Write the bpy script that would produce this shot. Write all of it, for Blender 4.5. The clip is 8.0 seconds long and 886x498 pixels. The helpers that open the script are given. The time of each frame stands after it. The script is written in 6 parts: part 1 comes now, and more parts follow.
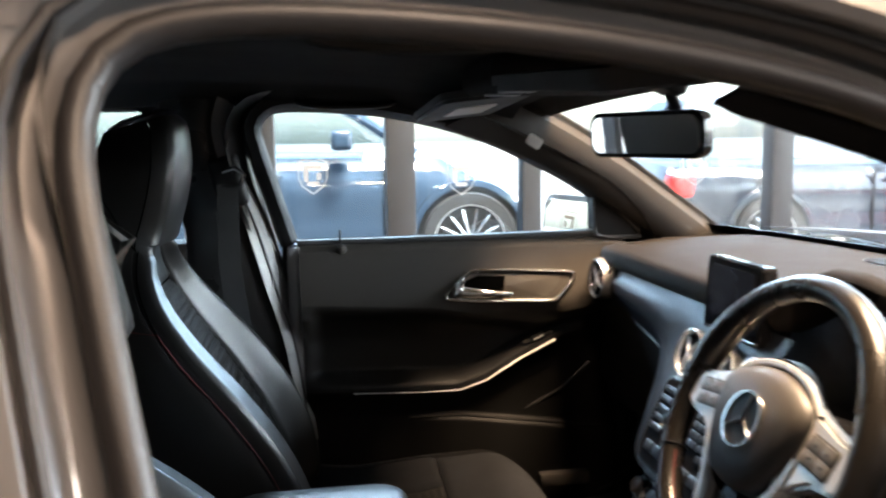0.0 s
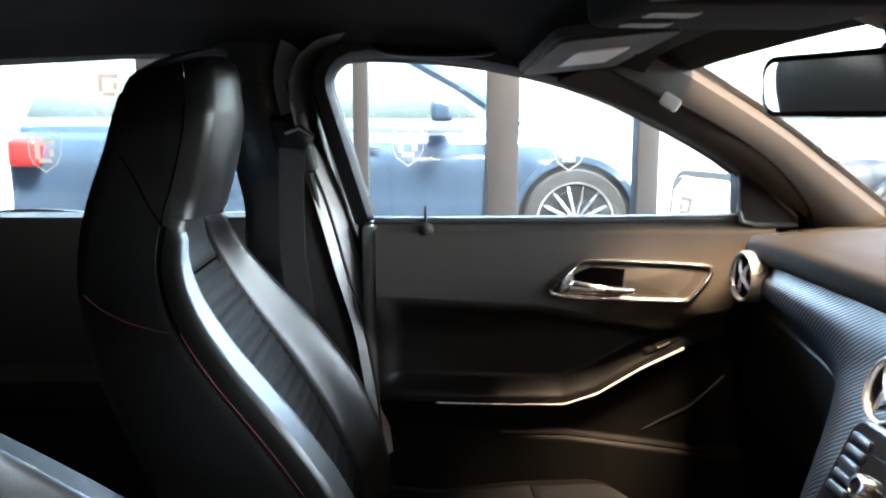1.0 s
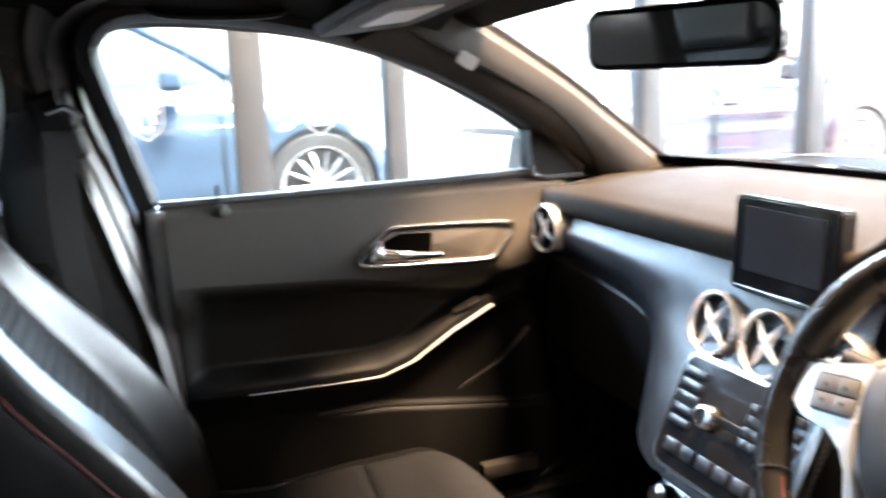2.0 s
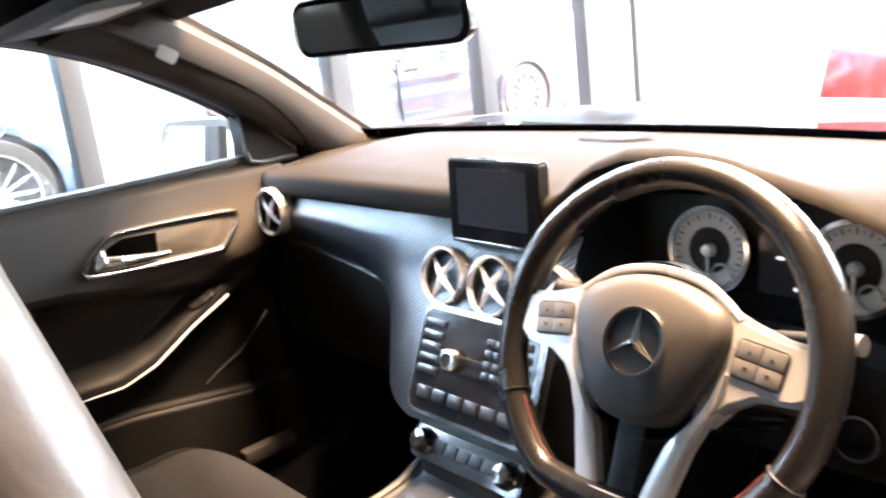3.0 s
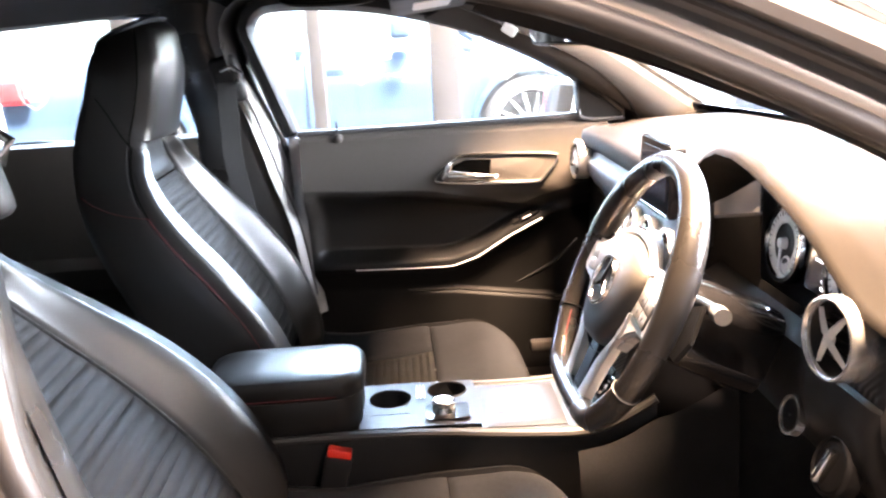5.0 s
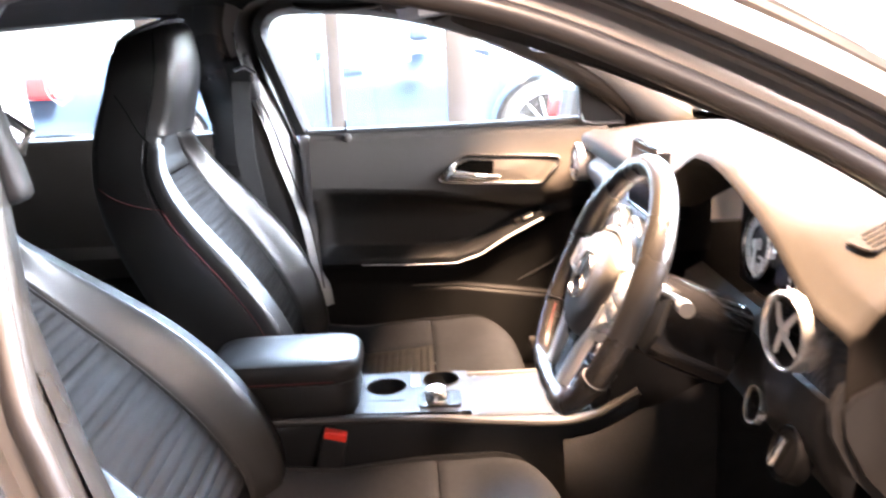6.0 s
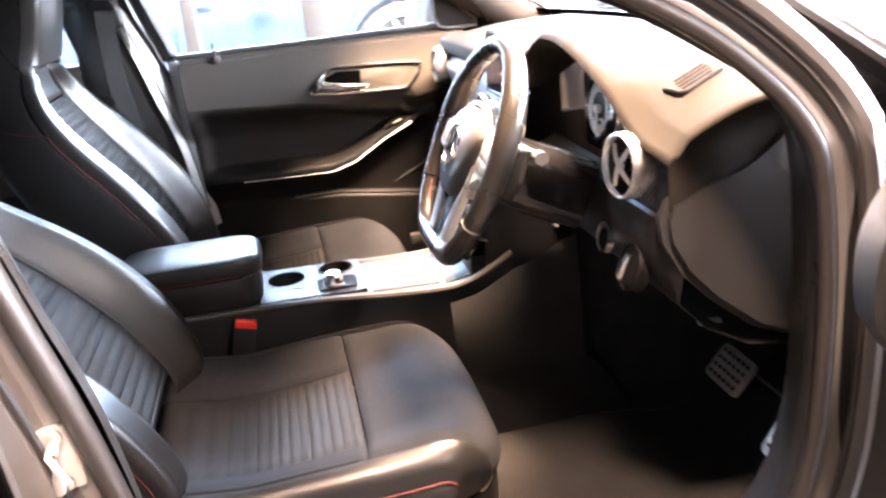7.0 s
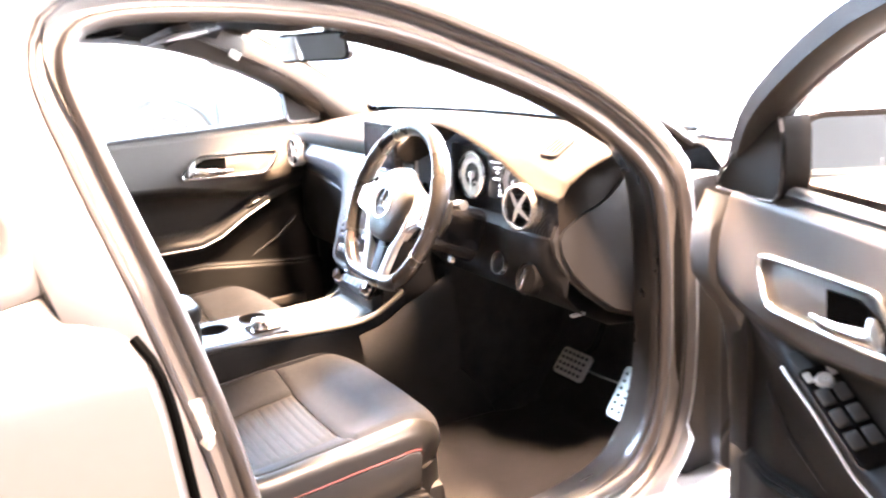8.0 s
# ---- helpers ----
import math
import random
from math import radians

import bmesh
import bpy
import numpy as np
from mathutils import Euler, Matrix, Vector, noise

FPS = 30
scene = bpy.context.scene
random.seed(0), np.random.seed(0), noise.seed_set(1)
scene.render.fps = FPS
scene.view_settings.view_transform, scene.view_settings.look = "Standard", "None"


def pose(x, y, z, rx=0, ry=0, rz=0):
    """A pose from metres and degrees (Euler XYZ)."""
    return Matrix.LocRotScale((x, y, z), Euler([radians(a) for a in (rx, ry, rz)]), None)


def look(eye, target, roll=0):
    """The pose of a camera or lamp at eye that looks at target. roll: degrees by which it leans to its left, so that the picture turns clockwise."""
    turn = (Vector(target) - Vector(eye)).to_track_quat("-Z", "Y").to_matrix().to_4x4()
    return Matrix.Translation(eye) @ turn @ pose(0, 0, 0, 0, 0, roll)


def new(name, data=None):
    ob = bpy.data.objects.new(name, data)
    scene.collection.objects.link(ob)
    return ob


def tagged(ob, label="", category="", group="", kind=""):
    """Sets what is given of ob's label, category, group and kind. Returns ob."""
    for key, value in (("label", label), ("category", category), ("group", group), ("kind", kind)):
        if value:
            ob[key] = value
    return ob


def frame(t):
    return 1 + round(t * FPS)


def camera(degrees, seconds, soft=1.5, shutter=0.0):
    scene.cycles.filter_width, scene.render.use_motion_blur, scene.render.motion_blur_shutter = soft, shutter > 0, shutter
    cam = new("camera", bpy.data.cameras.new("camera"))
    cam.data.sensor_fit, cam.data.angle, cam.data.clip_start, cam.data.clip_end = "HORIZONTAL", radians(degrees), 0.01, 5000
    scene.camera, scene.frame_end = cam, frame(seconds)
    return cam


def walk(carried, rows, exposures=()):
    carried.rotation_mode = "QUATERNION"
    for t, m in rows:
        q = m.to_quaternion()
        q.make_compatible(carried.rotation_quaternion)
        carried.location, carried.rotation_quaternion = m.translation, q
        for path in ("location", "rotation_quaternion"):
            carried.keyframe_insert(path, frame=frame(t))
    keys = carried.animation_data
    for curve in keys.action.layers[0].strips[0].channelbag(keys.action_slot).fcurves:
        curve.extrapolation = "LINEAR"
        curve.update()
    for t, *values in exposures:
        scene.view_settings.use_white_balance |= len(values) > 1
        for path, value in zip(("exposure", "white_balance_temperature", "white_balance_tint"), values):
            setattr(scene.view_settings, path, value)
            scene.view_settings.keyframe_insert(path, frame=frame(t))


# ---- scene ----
import functools

cam = camera(54.8, 8.0, soft=2.1, shutter=0.5)
PATH = [
    (0, (-0.643, -1.216, 1.171), (-0.328, 0.743, 0.918), -0.8),
    (0.5, (-0.589, -1.006, 1.136), (-0.46, 0.977, 0.902), -0.2),
    (1, (-0.600, -0.884, 1.139), (-0.519, 1.092, 0.833), 0.2),
    (1.5, (-0.620, -0.853, 1.122), (-0.401, 1.106, 0.78), -1.0),
    (2, (-0.715, -0.789, 1.145), (-0.035, 1.049, 0.743), -2.4),
    (2.2, (-0.735, -0.797, 1.137), (0.104, 0.973, 0.736), -3.6),
    (3.3, (-0.782, -0.849, 1.176), (0.498, 0.588, 0.63), -6.7),
    (3.5, (-0.774, -0.901, 1.179), (0.465, 0.561, 0.61), -6.6),
    (4, (-0.68, -1.091, 1.162), (0.275, 0.579, 0.614), -5.4),
    (4.5, (-0.519, -1.265, 1.169), (-0.089, 0.615, 0.638), -4.8),
    (4.7, (-0.465, -1.327, 1.176), (-0.237, 0.589, 0.65), -4.6),
    (5.8, (-0.376, -1.455, 1.189), (-0.391, 0.488, 0.714), -2.6),
    (6, (-0.373, -1.465, 1.188), (-0.34, 0.471, 0.688), -2.5),
    (6.5, (-0.348, -1.521, 1.147), (-0.228, 0.382, 0.544), -4.1),
    (7, (-0.416, -1.642, 1.149), (-0.103, 0.218, 0.484), -6.1),
    (7.5, (-0.652, -1.766, 1.167), (0.02, 0.022, 0.575), -5.5),
    (8, (-0.919, -1.931, 1.199), (0.029, -0.243, 0.696), -4.5),
]
EXPO = [(0.0, -0.75, 6400, 9), (0.5, -0.72, 6400, 8), (1.0, -0.12, 6400, 9), (1.5, 0.27, 6450, 10), (2.2, 0.47, 6550, 12), (3.5, 0.66, 6600, 15), (4.0, 0.86, 6580, 15), (4.5, 1.28, 6550, 16), (6.0, 1.65, 6600, 20), (7.0, 1.62, 6450, 20), (7.5, 2.36, 6450, 19), (8.0, 2.80, 6550, 19)]
BASE_EV = 4.3
walk(cam, [(t, look(eye, target, roll)) for t, eye, target, roll in PATH], exposures=[(t, e + BASE_EV, k, tint) for t, e, k, tint in EXPO])

# ---------------------------------------------------------------- light
GROUND = 0.02
world = bpy.data.worlds.new("sky")
scene.world = world
world.use_nodes = True
wn = world.node_tree
wn.nodes.clear()
sky = wn.nodes.new("ShaderNodeTexSky")
sky.sky_type, sky.sun_disc, sky.sun_elevation, sky.sun_rotation = "NISHITA", False, radians(55), radians(160)
sky.air_density, sky.dust_density = 1.0, 3.0
bgn = wn.nodes.new("ShaderNodeBackground")
bgn.inputs["Strength"].default_value = 0.15
wout = wn.nodes.new("ShaderNodeOutputWorld")
wn.links.new(sky.outputs[0], bgn.inputs["Color"])
wn.links.new(bgn.outputs[0], wout.inputs["Surface"])

sun_data = bpy.data.lights.new("sun", "SUN")
sun_data.energy, sun_data.angle, sun_data.color = 5.0, radians(20), (1.0, 0.97, 0.93)
sun = new("sun", sun_data)
sun.matrix_world = look((3, -6, 11), (0, 1, 0))


def area(name, eye, target, sx, sy, power, colour):
    d = bpy.data.lights.new(name, "AREA")
    d.shape, d.size, d.size_y, d.energy, d.color = "RECTANGLE", sx, sy, power, colour
    o = new(name, d)
    o.matrix_world = look(eye, target)
    return o


# ceiling lamps of the showroom: the one above the car's nose shines in through the windscreen
area("ceiling_light_glow", (0.63, -0.15, 3.26), (0.63, -0.15, 0.0), 0.85, 0.85, 54, (1.0, 0.69, 0.43))
area("ceiling_light_glow", (-0.35, -2.0, 3.26), (-0.35, -2.0, 0.0), 0.40, 0.40, 7.5, (1.0, 0.72, 0.52))
area("ceiling_light_glow", (1.6, -4.0, 3.26), (1.6, -4.0, 0.0), 0.40, 0.40, 5, (1.0, 0.84, 0.72))

# sky light in the glazed front and in the upper part of the long shop window
area("front_window_skylight", (4.12, 0.1, 2.30), (0.0, 0.1, 2.30), 5.9, 2.0, 74, (0.90, 0.96, 1.0))
area("side_window_skylight", (-0.6, 3.22, 2.62), (-0.6, 0.0, 2.62), 7.0, 1.2, 80, (0.60, 0.80, 1.0))


# ---------------------------------------------------------------- materials
def mat(name, colour, rough=0.5, metal=0.0, vary=0.12, scale=6.0, bump=0.0, bump_scale=300.0, coat=0.0, spec=0.5, emit=0.0, wear=0.08):
    m = bpy.data.materials.new(name)
    m.use_nodes = True
    t = m.node_tree
    b = t.nodes["Principled BSDF"]
    b.inputs["Roughness"].default_value, b.inputs["Metallic"].default_value = rough, metal
    b.inputs["Specular IOR Level"].default_value = spec
    b.inputs["Coat Weight"].default_value = coat
    b.inputs["Coat Roughness"].default_value = 0.05
    tc = t.nodes.new("ShaderNodeTexCoord")
    n1, n2 = t.nodes.new("ShaderNodeTexNoise"), t.nodes.new("ShaderNodeTexNoise")
    n1.inputs["Scale"].default_value, n1.inputs["Detail"].default_value = scale, 4
    n2.inputs["Scale"].default_value, n2.inputs["Detail"].default_value = scale * 14, 3
    add = t.nodes.new("ShaderNodeMath")
    add.operation = "MULTIPLY_ADD"
    add.inputs[1].default_value = 0.45
    ramp = t.nodes.new("ShaderNodeMapRange")
    ramp.inputs["From Min"].default_value, ramp.inputs["From Max"].default_value = 0.35, 1.1
    ramp.inputs["To Min"].default_value, ramp.inputs["To Max"].default_value = 1 - vary, 1 + vary
    mix = t.nodes.new("ShaderNodeVectorMath")
    mix.operation = "SCALE"
    mix.inputs[0].default_value = colour
    for n in (n1, n2):
        t.links.new(tc.outputs["Object"], n.inputs["Vector"])
    t.links.new(n2.outputs["Fac"], add.inputs[0])
    t.links.new(n1.outputs["Fac"], add.inputs[2])
    t.links.new(add.outputs[0], ramp.inputs["Value"])
    t.links.new(ramp.outputs[0], mix.inputs["Scale"])
    t.links.new(mix.outputs[0], b.inputs["Base Color"])
    rr = t.nodes.new("ShaderNodeMapRange")
    rr.inputs["From Min"].default_value, rr.inputs["From Max"].default_value = 0.3, 0.7
    rr.inputs["To Min"].default_value, rr.inputs["To Max"].default_value = max(rough - wear, 0.01), min(rough + wear, 1)
    t.links.new(n1.outputs["Fac"], rr.inputs["Value"])
    t.links.new(rr.outputs[0], b.inputs["Roughness"])
    if bump:
        n3 = t.nodes.new("ShaderNodeTexNoise")
        n3.inputs["Scale"].default_value, n3.inputs["Detail"].default_value = bump_scale, 2
        bp = t.nodes.new("ShaderNodeBump")
        bp.inputs["Strength"].default_value, bp.inputs["Distance"].default_value = bump, 0.002
        t.links.new(tc.outputs["Object"], n3.inputs["Vector"])
        t.links.new(n3.outputs["Fac"], bp.inputs["Height"])
        t.links.new(bp.outputs[0], b.inputs["Normal"])
    if emit:
        b.inputs["Emission Color"].default_value = (*colour, 1)
        b.inputs["Emission Strength"].default_value = emit
    return m


def ribbed(m, scale, strength, direction="DIAGONAL"):
    """Adds a fine woven rib to a material's relief."""
    t = m.node_tree
    b = t.nodes["Principled BSDF"]
    tc = t.nodes.new("ShaderNodeTexCoord")
    w = t.nodes.new("ShaderNodeTexWave")
    w.wave_type, w.bands_direction = "BANDS", direction
    w.inputs["Scale"].default_value, w.inputs["Distortion"].default_value = scale, 0.3
    bp = t.nodes.new("ShaderNodeBump")
    bp.inputs["Strength"].default_value, bp.inputs["Distance"].default_value = strength, 0.002
    t.links.new(tc.outputs["Object"], w.inputs["Vector"])
    t.links.new(w.outputs["Fac"], bp.inputs["Height"])
    t.links.new(bp.outputs[0], b.inputs["Normal"])
    return m


def glass_mat(name, tint, gloss=0.02):
    m = bpy.data.materials.new(name)
    m.use_nodes = True
    t = m.node_tree
    t.nodes.clear()
    o = t.nodes.new("ShaderNodeOutputMaterial")
    tr, gl, lw, pw, mx = (t.nodes.new("ShaderNode" + k) for k in ("BsdfTransparent", "BsdfGlossy", "LayerWeight", "Math", "MixShader"))
    tr.inputs["Color"].default_value = (*tint, 1)
    gl.inputs["Roughness"].default_value = gloss
    lw.inputs["Blend"].default_value = 0.5
    pw.operation = "POWER"
    pw.inputs[1].default_value = 5.0
    sc = t.nodes.new("ShaderNodeMath")
    sc.operation = "MULTIPLY_ADD"
    sc.inputs[1].default_value, sc.inputs[2].default_value = 0.8, 0.04
    t.links.new(lw.outputs["Facing"], pw.inputs[0])
    t.links.new(pw.outputs[0], sc.inputs[0])
    t.links.new(sc.outputs[0], mx.inputs[0])
    t.links.new(tr.outputs[0], mx.inputs[1])
    t.links.new(gl.outputs[0], mx.inputs[2])
    t.links.new(mx.outputs[0], o.inputs["Surface"])
    return m


PAINT = mat("grey_metallic_paint", (0.20, 0.19, 0.185), 0.3, 0.5, 0.03, 3, coat=0.7, wear=0.02)
RUBBER = mat("seal_rubber", (0.022, 0.0197, 0.019), 0.42, vary=0.15, bump=0.1)
BLACK = mat("black_trim_plastic", (0.007, 0.007, 0.0075), 0.5, vary=0.15, bump=0.2, bump_scale=900, spec=0.28)
SOFT = mat("soft_touch_plastic", (0.022, 0.0212, 0.0207), 0.58, vary=0.12, bump=0.25, bump_scale=700)
TOPPAD = mat("grained_dash_skin", (0.0155, 0.0130, 0.0107), 0.85, vary=0.12, bump=0.25, bump_scale=900, spec=0.12)
GLOSSB = mat("gloss_black_plastic", (0.008, 0.008, 0.009), 0.12, vary=0.1, wear=0.03)
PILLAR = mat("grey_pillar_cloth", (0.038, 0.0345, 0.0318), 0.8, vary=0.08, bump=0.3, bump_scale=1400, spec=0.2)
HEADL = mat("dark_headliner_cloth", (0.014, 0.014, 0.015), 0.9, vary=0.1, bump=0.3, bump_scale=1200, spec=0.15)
LEATHER = mat("black_seat_leather", (0.008, 0.0078, 0.0078), 0.34, vary=0.18, scale=9, bump=0.08, bump_scale=420, spec=0.44, wear=0.0)
VISORM = mat("grey_visor_vinyl", (0.026, 0.027, 0.029), 0.7, vary=0.08, bump=0.2)
SUEDE = mat("anthracite_suede", (0.0108, 0.0116, 0.0138), 0.9, vary=0.55, scale=8, bump=0.4, bump_scale=900, spec=0.12)
RIBCLOTH = mat("ribbed_seat_cloth", (0.011, 0.0111, 0.0114), 0.78, vary=0.15, bump=0.4, bump_scale=1100, spec=0.16)
STITCH = mat("red_stitch_thread", (0.10, 0.014, 0.014), 0.6, bump=0.2)
CHROME = mat("satin_chrome", (0.78, 0.77, 0.75), 0.18, 1.0, 0.05, wear=0.05)
SILVER = mat("silver_painted_plastic", (0.74, 0.73, 0.71), 0.30, 0.42, 0.06)
CARBON = ribbed(mat("woven_dash_trim", (0.0125, 0.0142, 0.018), 0.34, 0.18, 0.1, wear=0.03), 62, 0.32)
CONSOLE = mat("brushed_console_plastic", (0.020, 0.021, 0.023), 0.48, 0.0, 0.08, spec=0.22, wear=0.03)
CARPET = mat("black_floor_carpet", (0.036, 0.0355, 0.0365), 0.95, vary=0.35, scale=25, bump=0.8, bump_scale=500, spec=0.1)
MATS = mat("floor_mat_velour", (0.026, 0.0245, 0.0235), 0.95, vary=0.3, scale=22, bump=0.8, bump_scale=420, spec=0.1)
PEDAL = mat("brushed_pedal_steel", (0.62, 0.60, 0.57), 0.42, 0.6, 0.1)
REDPL = mat("red_buckle_plastic", (0.62, 0.03, 0.015), 0.4)
BELT = ribbed(mat("belt_webbing", (0.010, 0.010, 0.0105), 0.6, vary=0.1), 320, 0.4, "Z")
SCREENM = mat("dark_display_glass", (0.035, 0.034, 0.040), 0.12, vary=0.05, wear=0.02)
DIAL = mat("pale_dial_face", (0.52, 0.51, 0.49), 0.4, vary=0.04)
INK = mat("dark_print", (0.03, 0.03, 0.032), 0.5)
WHITE = mat("white_print", (0.75, 0.75, 0.74), 0.5, vary=0.03)
LIT = mat("lit_display_print", (0.85, 0.88, 0.95), 0.4, emit=0.06)
TRIMG = mat("satin_opening_trim", (0.016, 0.0152, 0.0147), 0.32, vary=0.08)
VANE = mat("silver_vane_plastic", (0.72, 0.72, 0.71), 0.3, 0.0, 0.05, wear=0.03)
MATTEB = mat("matt_black_cover", (0.0035, 0.0034, 0.0034), 0.6, vary=0.1, bump=0.2, bump_scale=900, spec=0.15)
RINGM = mat("satin_silver_ring", (0.72, 0.71, 0.70), 0.27, 0.78, 0.04, wear=0.03)
CHEEK = mat("dark_cheek_carpet", (0.026, 0.0256, 0.0265), 0.85, vary=0.25, scale=20, bump=0.5, bump_scale=700, spec=0.15)
VOID = mat("unlit_depth_and_seam_black", (0.0015, 0.0015, 0.0015), 0.95, spec=0.0)
# pale grey of the mat binding, also the painted sheen on one pillar
EDGE = mat("pale_sheen_and_binding_grey", (0.32, 0.318, 0.315), 0.26, vary=0.05, wear=0.03)
DOORU = mat("brown_grey_door_vinyl", (0.033, 0.0288, 0.0250), 0.62, vary=0.10, bump=0.2, bump_scale=800, spec=0.22)
DOORM = mat("black_door_insert", (0.0125, 0.0110, 0.0097), 0.5, vary=0.10, bump=0.2, bump_scale=800, spec=0.3)
AIRBAG = mat("airbag_cover_vinyl", (0.072, 0.066, 0.061), 0.45, vary=0.06, bump=0.1, bump_scale=1300)
RIMSKIN = mat("wheel_rim_leather", (0.017, 0.0152, 0.0138), 0.27, vary=0.15, scale=9, bump=0.1, bump_scale=800, wear=0.05)
SPOKEKEY = mat("satin_spoke_key", (0.22, 0.21, 0.20), 0.4, 0.3, 0.05)
AUDIOKEY = mat("dark_audio_key", (0.012, 0.013, 0.0155), 0.3, vary=0.05)
INLAY = mat("satin_grey_inlay", (0.042, 0.038, 0.034), 0.42, 0.2, 0.06, spec=0.3)
KEYPL = mat("grey_key_plastic", (0.09, 0.088, 0.087), 0.4, 0.3, 0.05)
LABEL = mat("pale_label_plastic", (0.55, 0.53, 0.50), 0.5)
MIRROR = mat("mirror_glass", (0.82, 0.83, 0.82), 0.02, 1.0, 0.0, wear=0.0)
CARGLASS = glass_mat("clear_car_glass", (0.93, 0.95, 0.94))
SHOPGLASS = glass_mat("shop_window_glass", (0.95, 0.97, 0.97))
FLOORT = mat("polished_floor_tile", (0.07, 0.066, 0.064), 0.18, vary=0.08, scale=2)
WALLP = mat("tan_wall_paint", (0.042, 0.037, 0.033), 0.7, vary=0.06, scale=2, bump=0.1)
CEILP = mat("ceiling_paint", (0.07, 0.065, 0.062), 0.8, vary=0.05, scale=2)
POSTM = mat("grey_window_post", (0.045, 0.050, 0.056), 0.5, 0.1, 0.06)
STICK = mat("white_window_sticker", (0.34, 0.35, 0.36), 0.6)
ASPH = mat("car_park_asphalt", (0.16, 0.16, 0.16), 0.9, vary=0.25, scale=3, bump=0.5, bump_scale=120)
NAVY = mat("dark_blue_car_paint", (0.028, 0.046, 0.072), 0.10, 0.0, 0.05, coat=0.8)
BLUEB = mat("dark_car_paint", (0.020, 0.026, 0.036), 0.12, 0.0, 0.05, coat=0.8)
REDC = mat("red_car_paint", (0.55, 0.02, 0.02), 0.2, 0.2, 0.05, coat=0.8)
TYRE = mat("tyre_rubber", (0.02, 0.02, 0.02), 0.85, bump=0.4)
REDL = mat("red_lamp_plastic", (0.6, 0.02, 0.02), 0.2)
DGLASS = glass_mat("tinted_car_glass", (0.62, 0.68, 0.70))


# ---------------------------------------------------------------- mesh tools
def thing(name, base, label="", category="", group="", kind=""):
    e = new(name)
    e.location = base
    e.empty_display_size = 0.1
    return tagged(e, label, category, group, kind)


def origin_of(ob):
    v = Vector((0, 0, 0))
    while ob is not None:
        v = v + ob.location
        ob = ob.parent
    return v


def part(name, bm, material, parent, label="", smooth=True, kind=""):
    """Links a bmesh, given in world coordinates, as one mesh object under a thing or part."""
    me = bpy.data.meshes.new(name)
    bmesh.ops.recalc_face_normals(bm, faces=bm.faces)
    bm.to_mesh(me)
    bm.free()
    me.materials.append(material)
    if smooth:
        me.shade_smooth()
        me.set_sharp_from_angle(angle=radians(38))
    ob = new(name, me)
    if parent is not None:
        ob.parent = parent
        o = origin_of(parent)
        me.transform(Matrix.Translation(-o))
    return tagged(ob, label, kind=kind)


def lone(name, bm, material, label, category, kind="", group="", smooth=True):
    ob = part(name, bm, material, None, "", smooth)
    return tagged(ob, label, category, group, kind)


def grid(rows, close_u=False, close_v=False, bm=None):
    """A sheet through rows of points; close_u joins each row's ends, close_v the first row to the last."""
    bm = bm or bmesh.new()
    vs = [[bm.verts.new(p) for p in r] for r in rows]
    n, k = len(vs), len(vs[0])
    for i in range(n if close_v else n - 1):
        for j in range(k if close_u else k - 1):
            a, b, c, d = vs[i][j], vs[i][(j + 1) % k], vs[(i + 1) % n][(j + 1) % k], vs[(i + 1) % n][j]
            if len({a, b, c, d}) == 4:
                bm.faces.new((a, b, c, d))
    return bm


def capped(rows, bm=None):
    """A closed loft of rings with flat ends."""
    bm = bm or bmesh.new()
    vs = [[bm.verts.new(p) for p in r] for r in rows]
    n, k = len(vs), len(vs[0])
    for i in range(n - 1):
        for j in range(k):
            bm.faces.new((vs[i][j], vs[i][(j + 1) % k], vs[i + 1][(j + 1) % k], vs[i + 1][j]))
    bm.faces.new(vs[0])
    bm.faces.new(vs[-1])
    return bm


def thicken(bm, d):
    bmesh.ops.recalc_face_normals(bm, faces=bm.faces)
    bmesh.ops.solidify(bm, geom=list(bm.faces), thickness=d)
    return bm


def spline(pts, n, closed=False):
    """n points evenly along a smooth curve through pts."""
    P = [Vector(p) for p in pts]
    m = len(P)
    out = []
    segs = m if closed else m - 1
    for i in range(segs):
        if closed:
            a, b, c, d = P[(i - 1) % m], P[i], P[(i + 1) % m], P[(i + 2) % m]
        else:
            a, b, c, d = P[max(i - 1, 0)], P[i], P[i + 1], P[min(i + 2, m - 1)]
        for s in range(16):
            t = s / 16
            out.append(0.5 * ((2 * b) + (c - a) * t + (2 * a - 5 * b + 4 * c - d) * t * t + (3 * b - a - 3 * c + d) * t ** 3))
    if not closed:
        out.append(P[-1])
    L = [0.0]
    seq = out + ([out[0]] if closed else [])
    for i in range(1, len(seq)):
        L.append(L[-1] + (seq[i] - seq[i - 1]).length)
    res = []
    cnt = n if closed else n - 1
    j = 0
    for i in range(n):
        q = L[-1] * i / cnt
        while j < len(L) - 2 and L[j + 1] < q:
            j += 1
        f = 0 if L[j + 1] == L[j] else (q - L[j]) / (L[j + 1] - L[j])
        res.append(seq[j].lerp(seq[j + 1], min(max(f, 0), 1)))
    return res


def interp(table, v):
    """Piecewise smooth value from a table of (position, value)."""
    if v <= table[0][0]:
        return table[0][1]
    for (a, p), (b, q) in zip(table, table[1:]):
        if v <= b:
            f = (v - a) / (b - a)
            return p + (q - p) * f
    return table[-1][1]


def smooth01(a, b, x):
    t = min(max((x - a) / (b - a), 0), 1)
    return t * t * (3 - 2 * t)


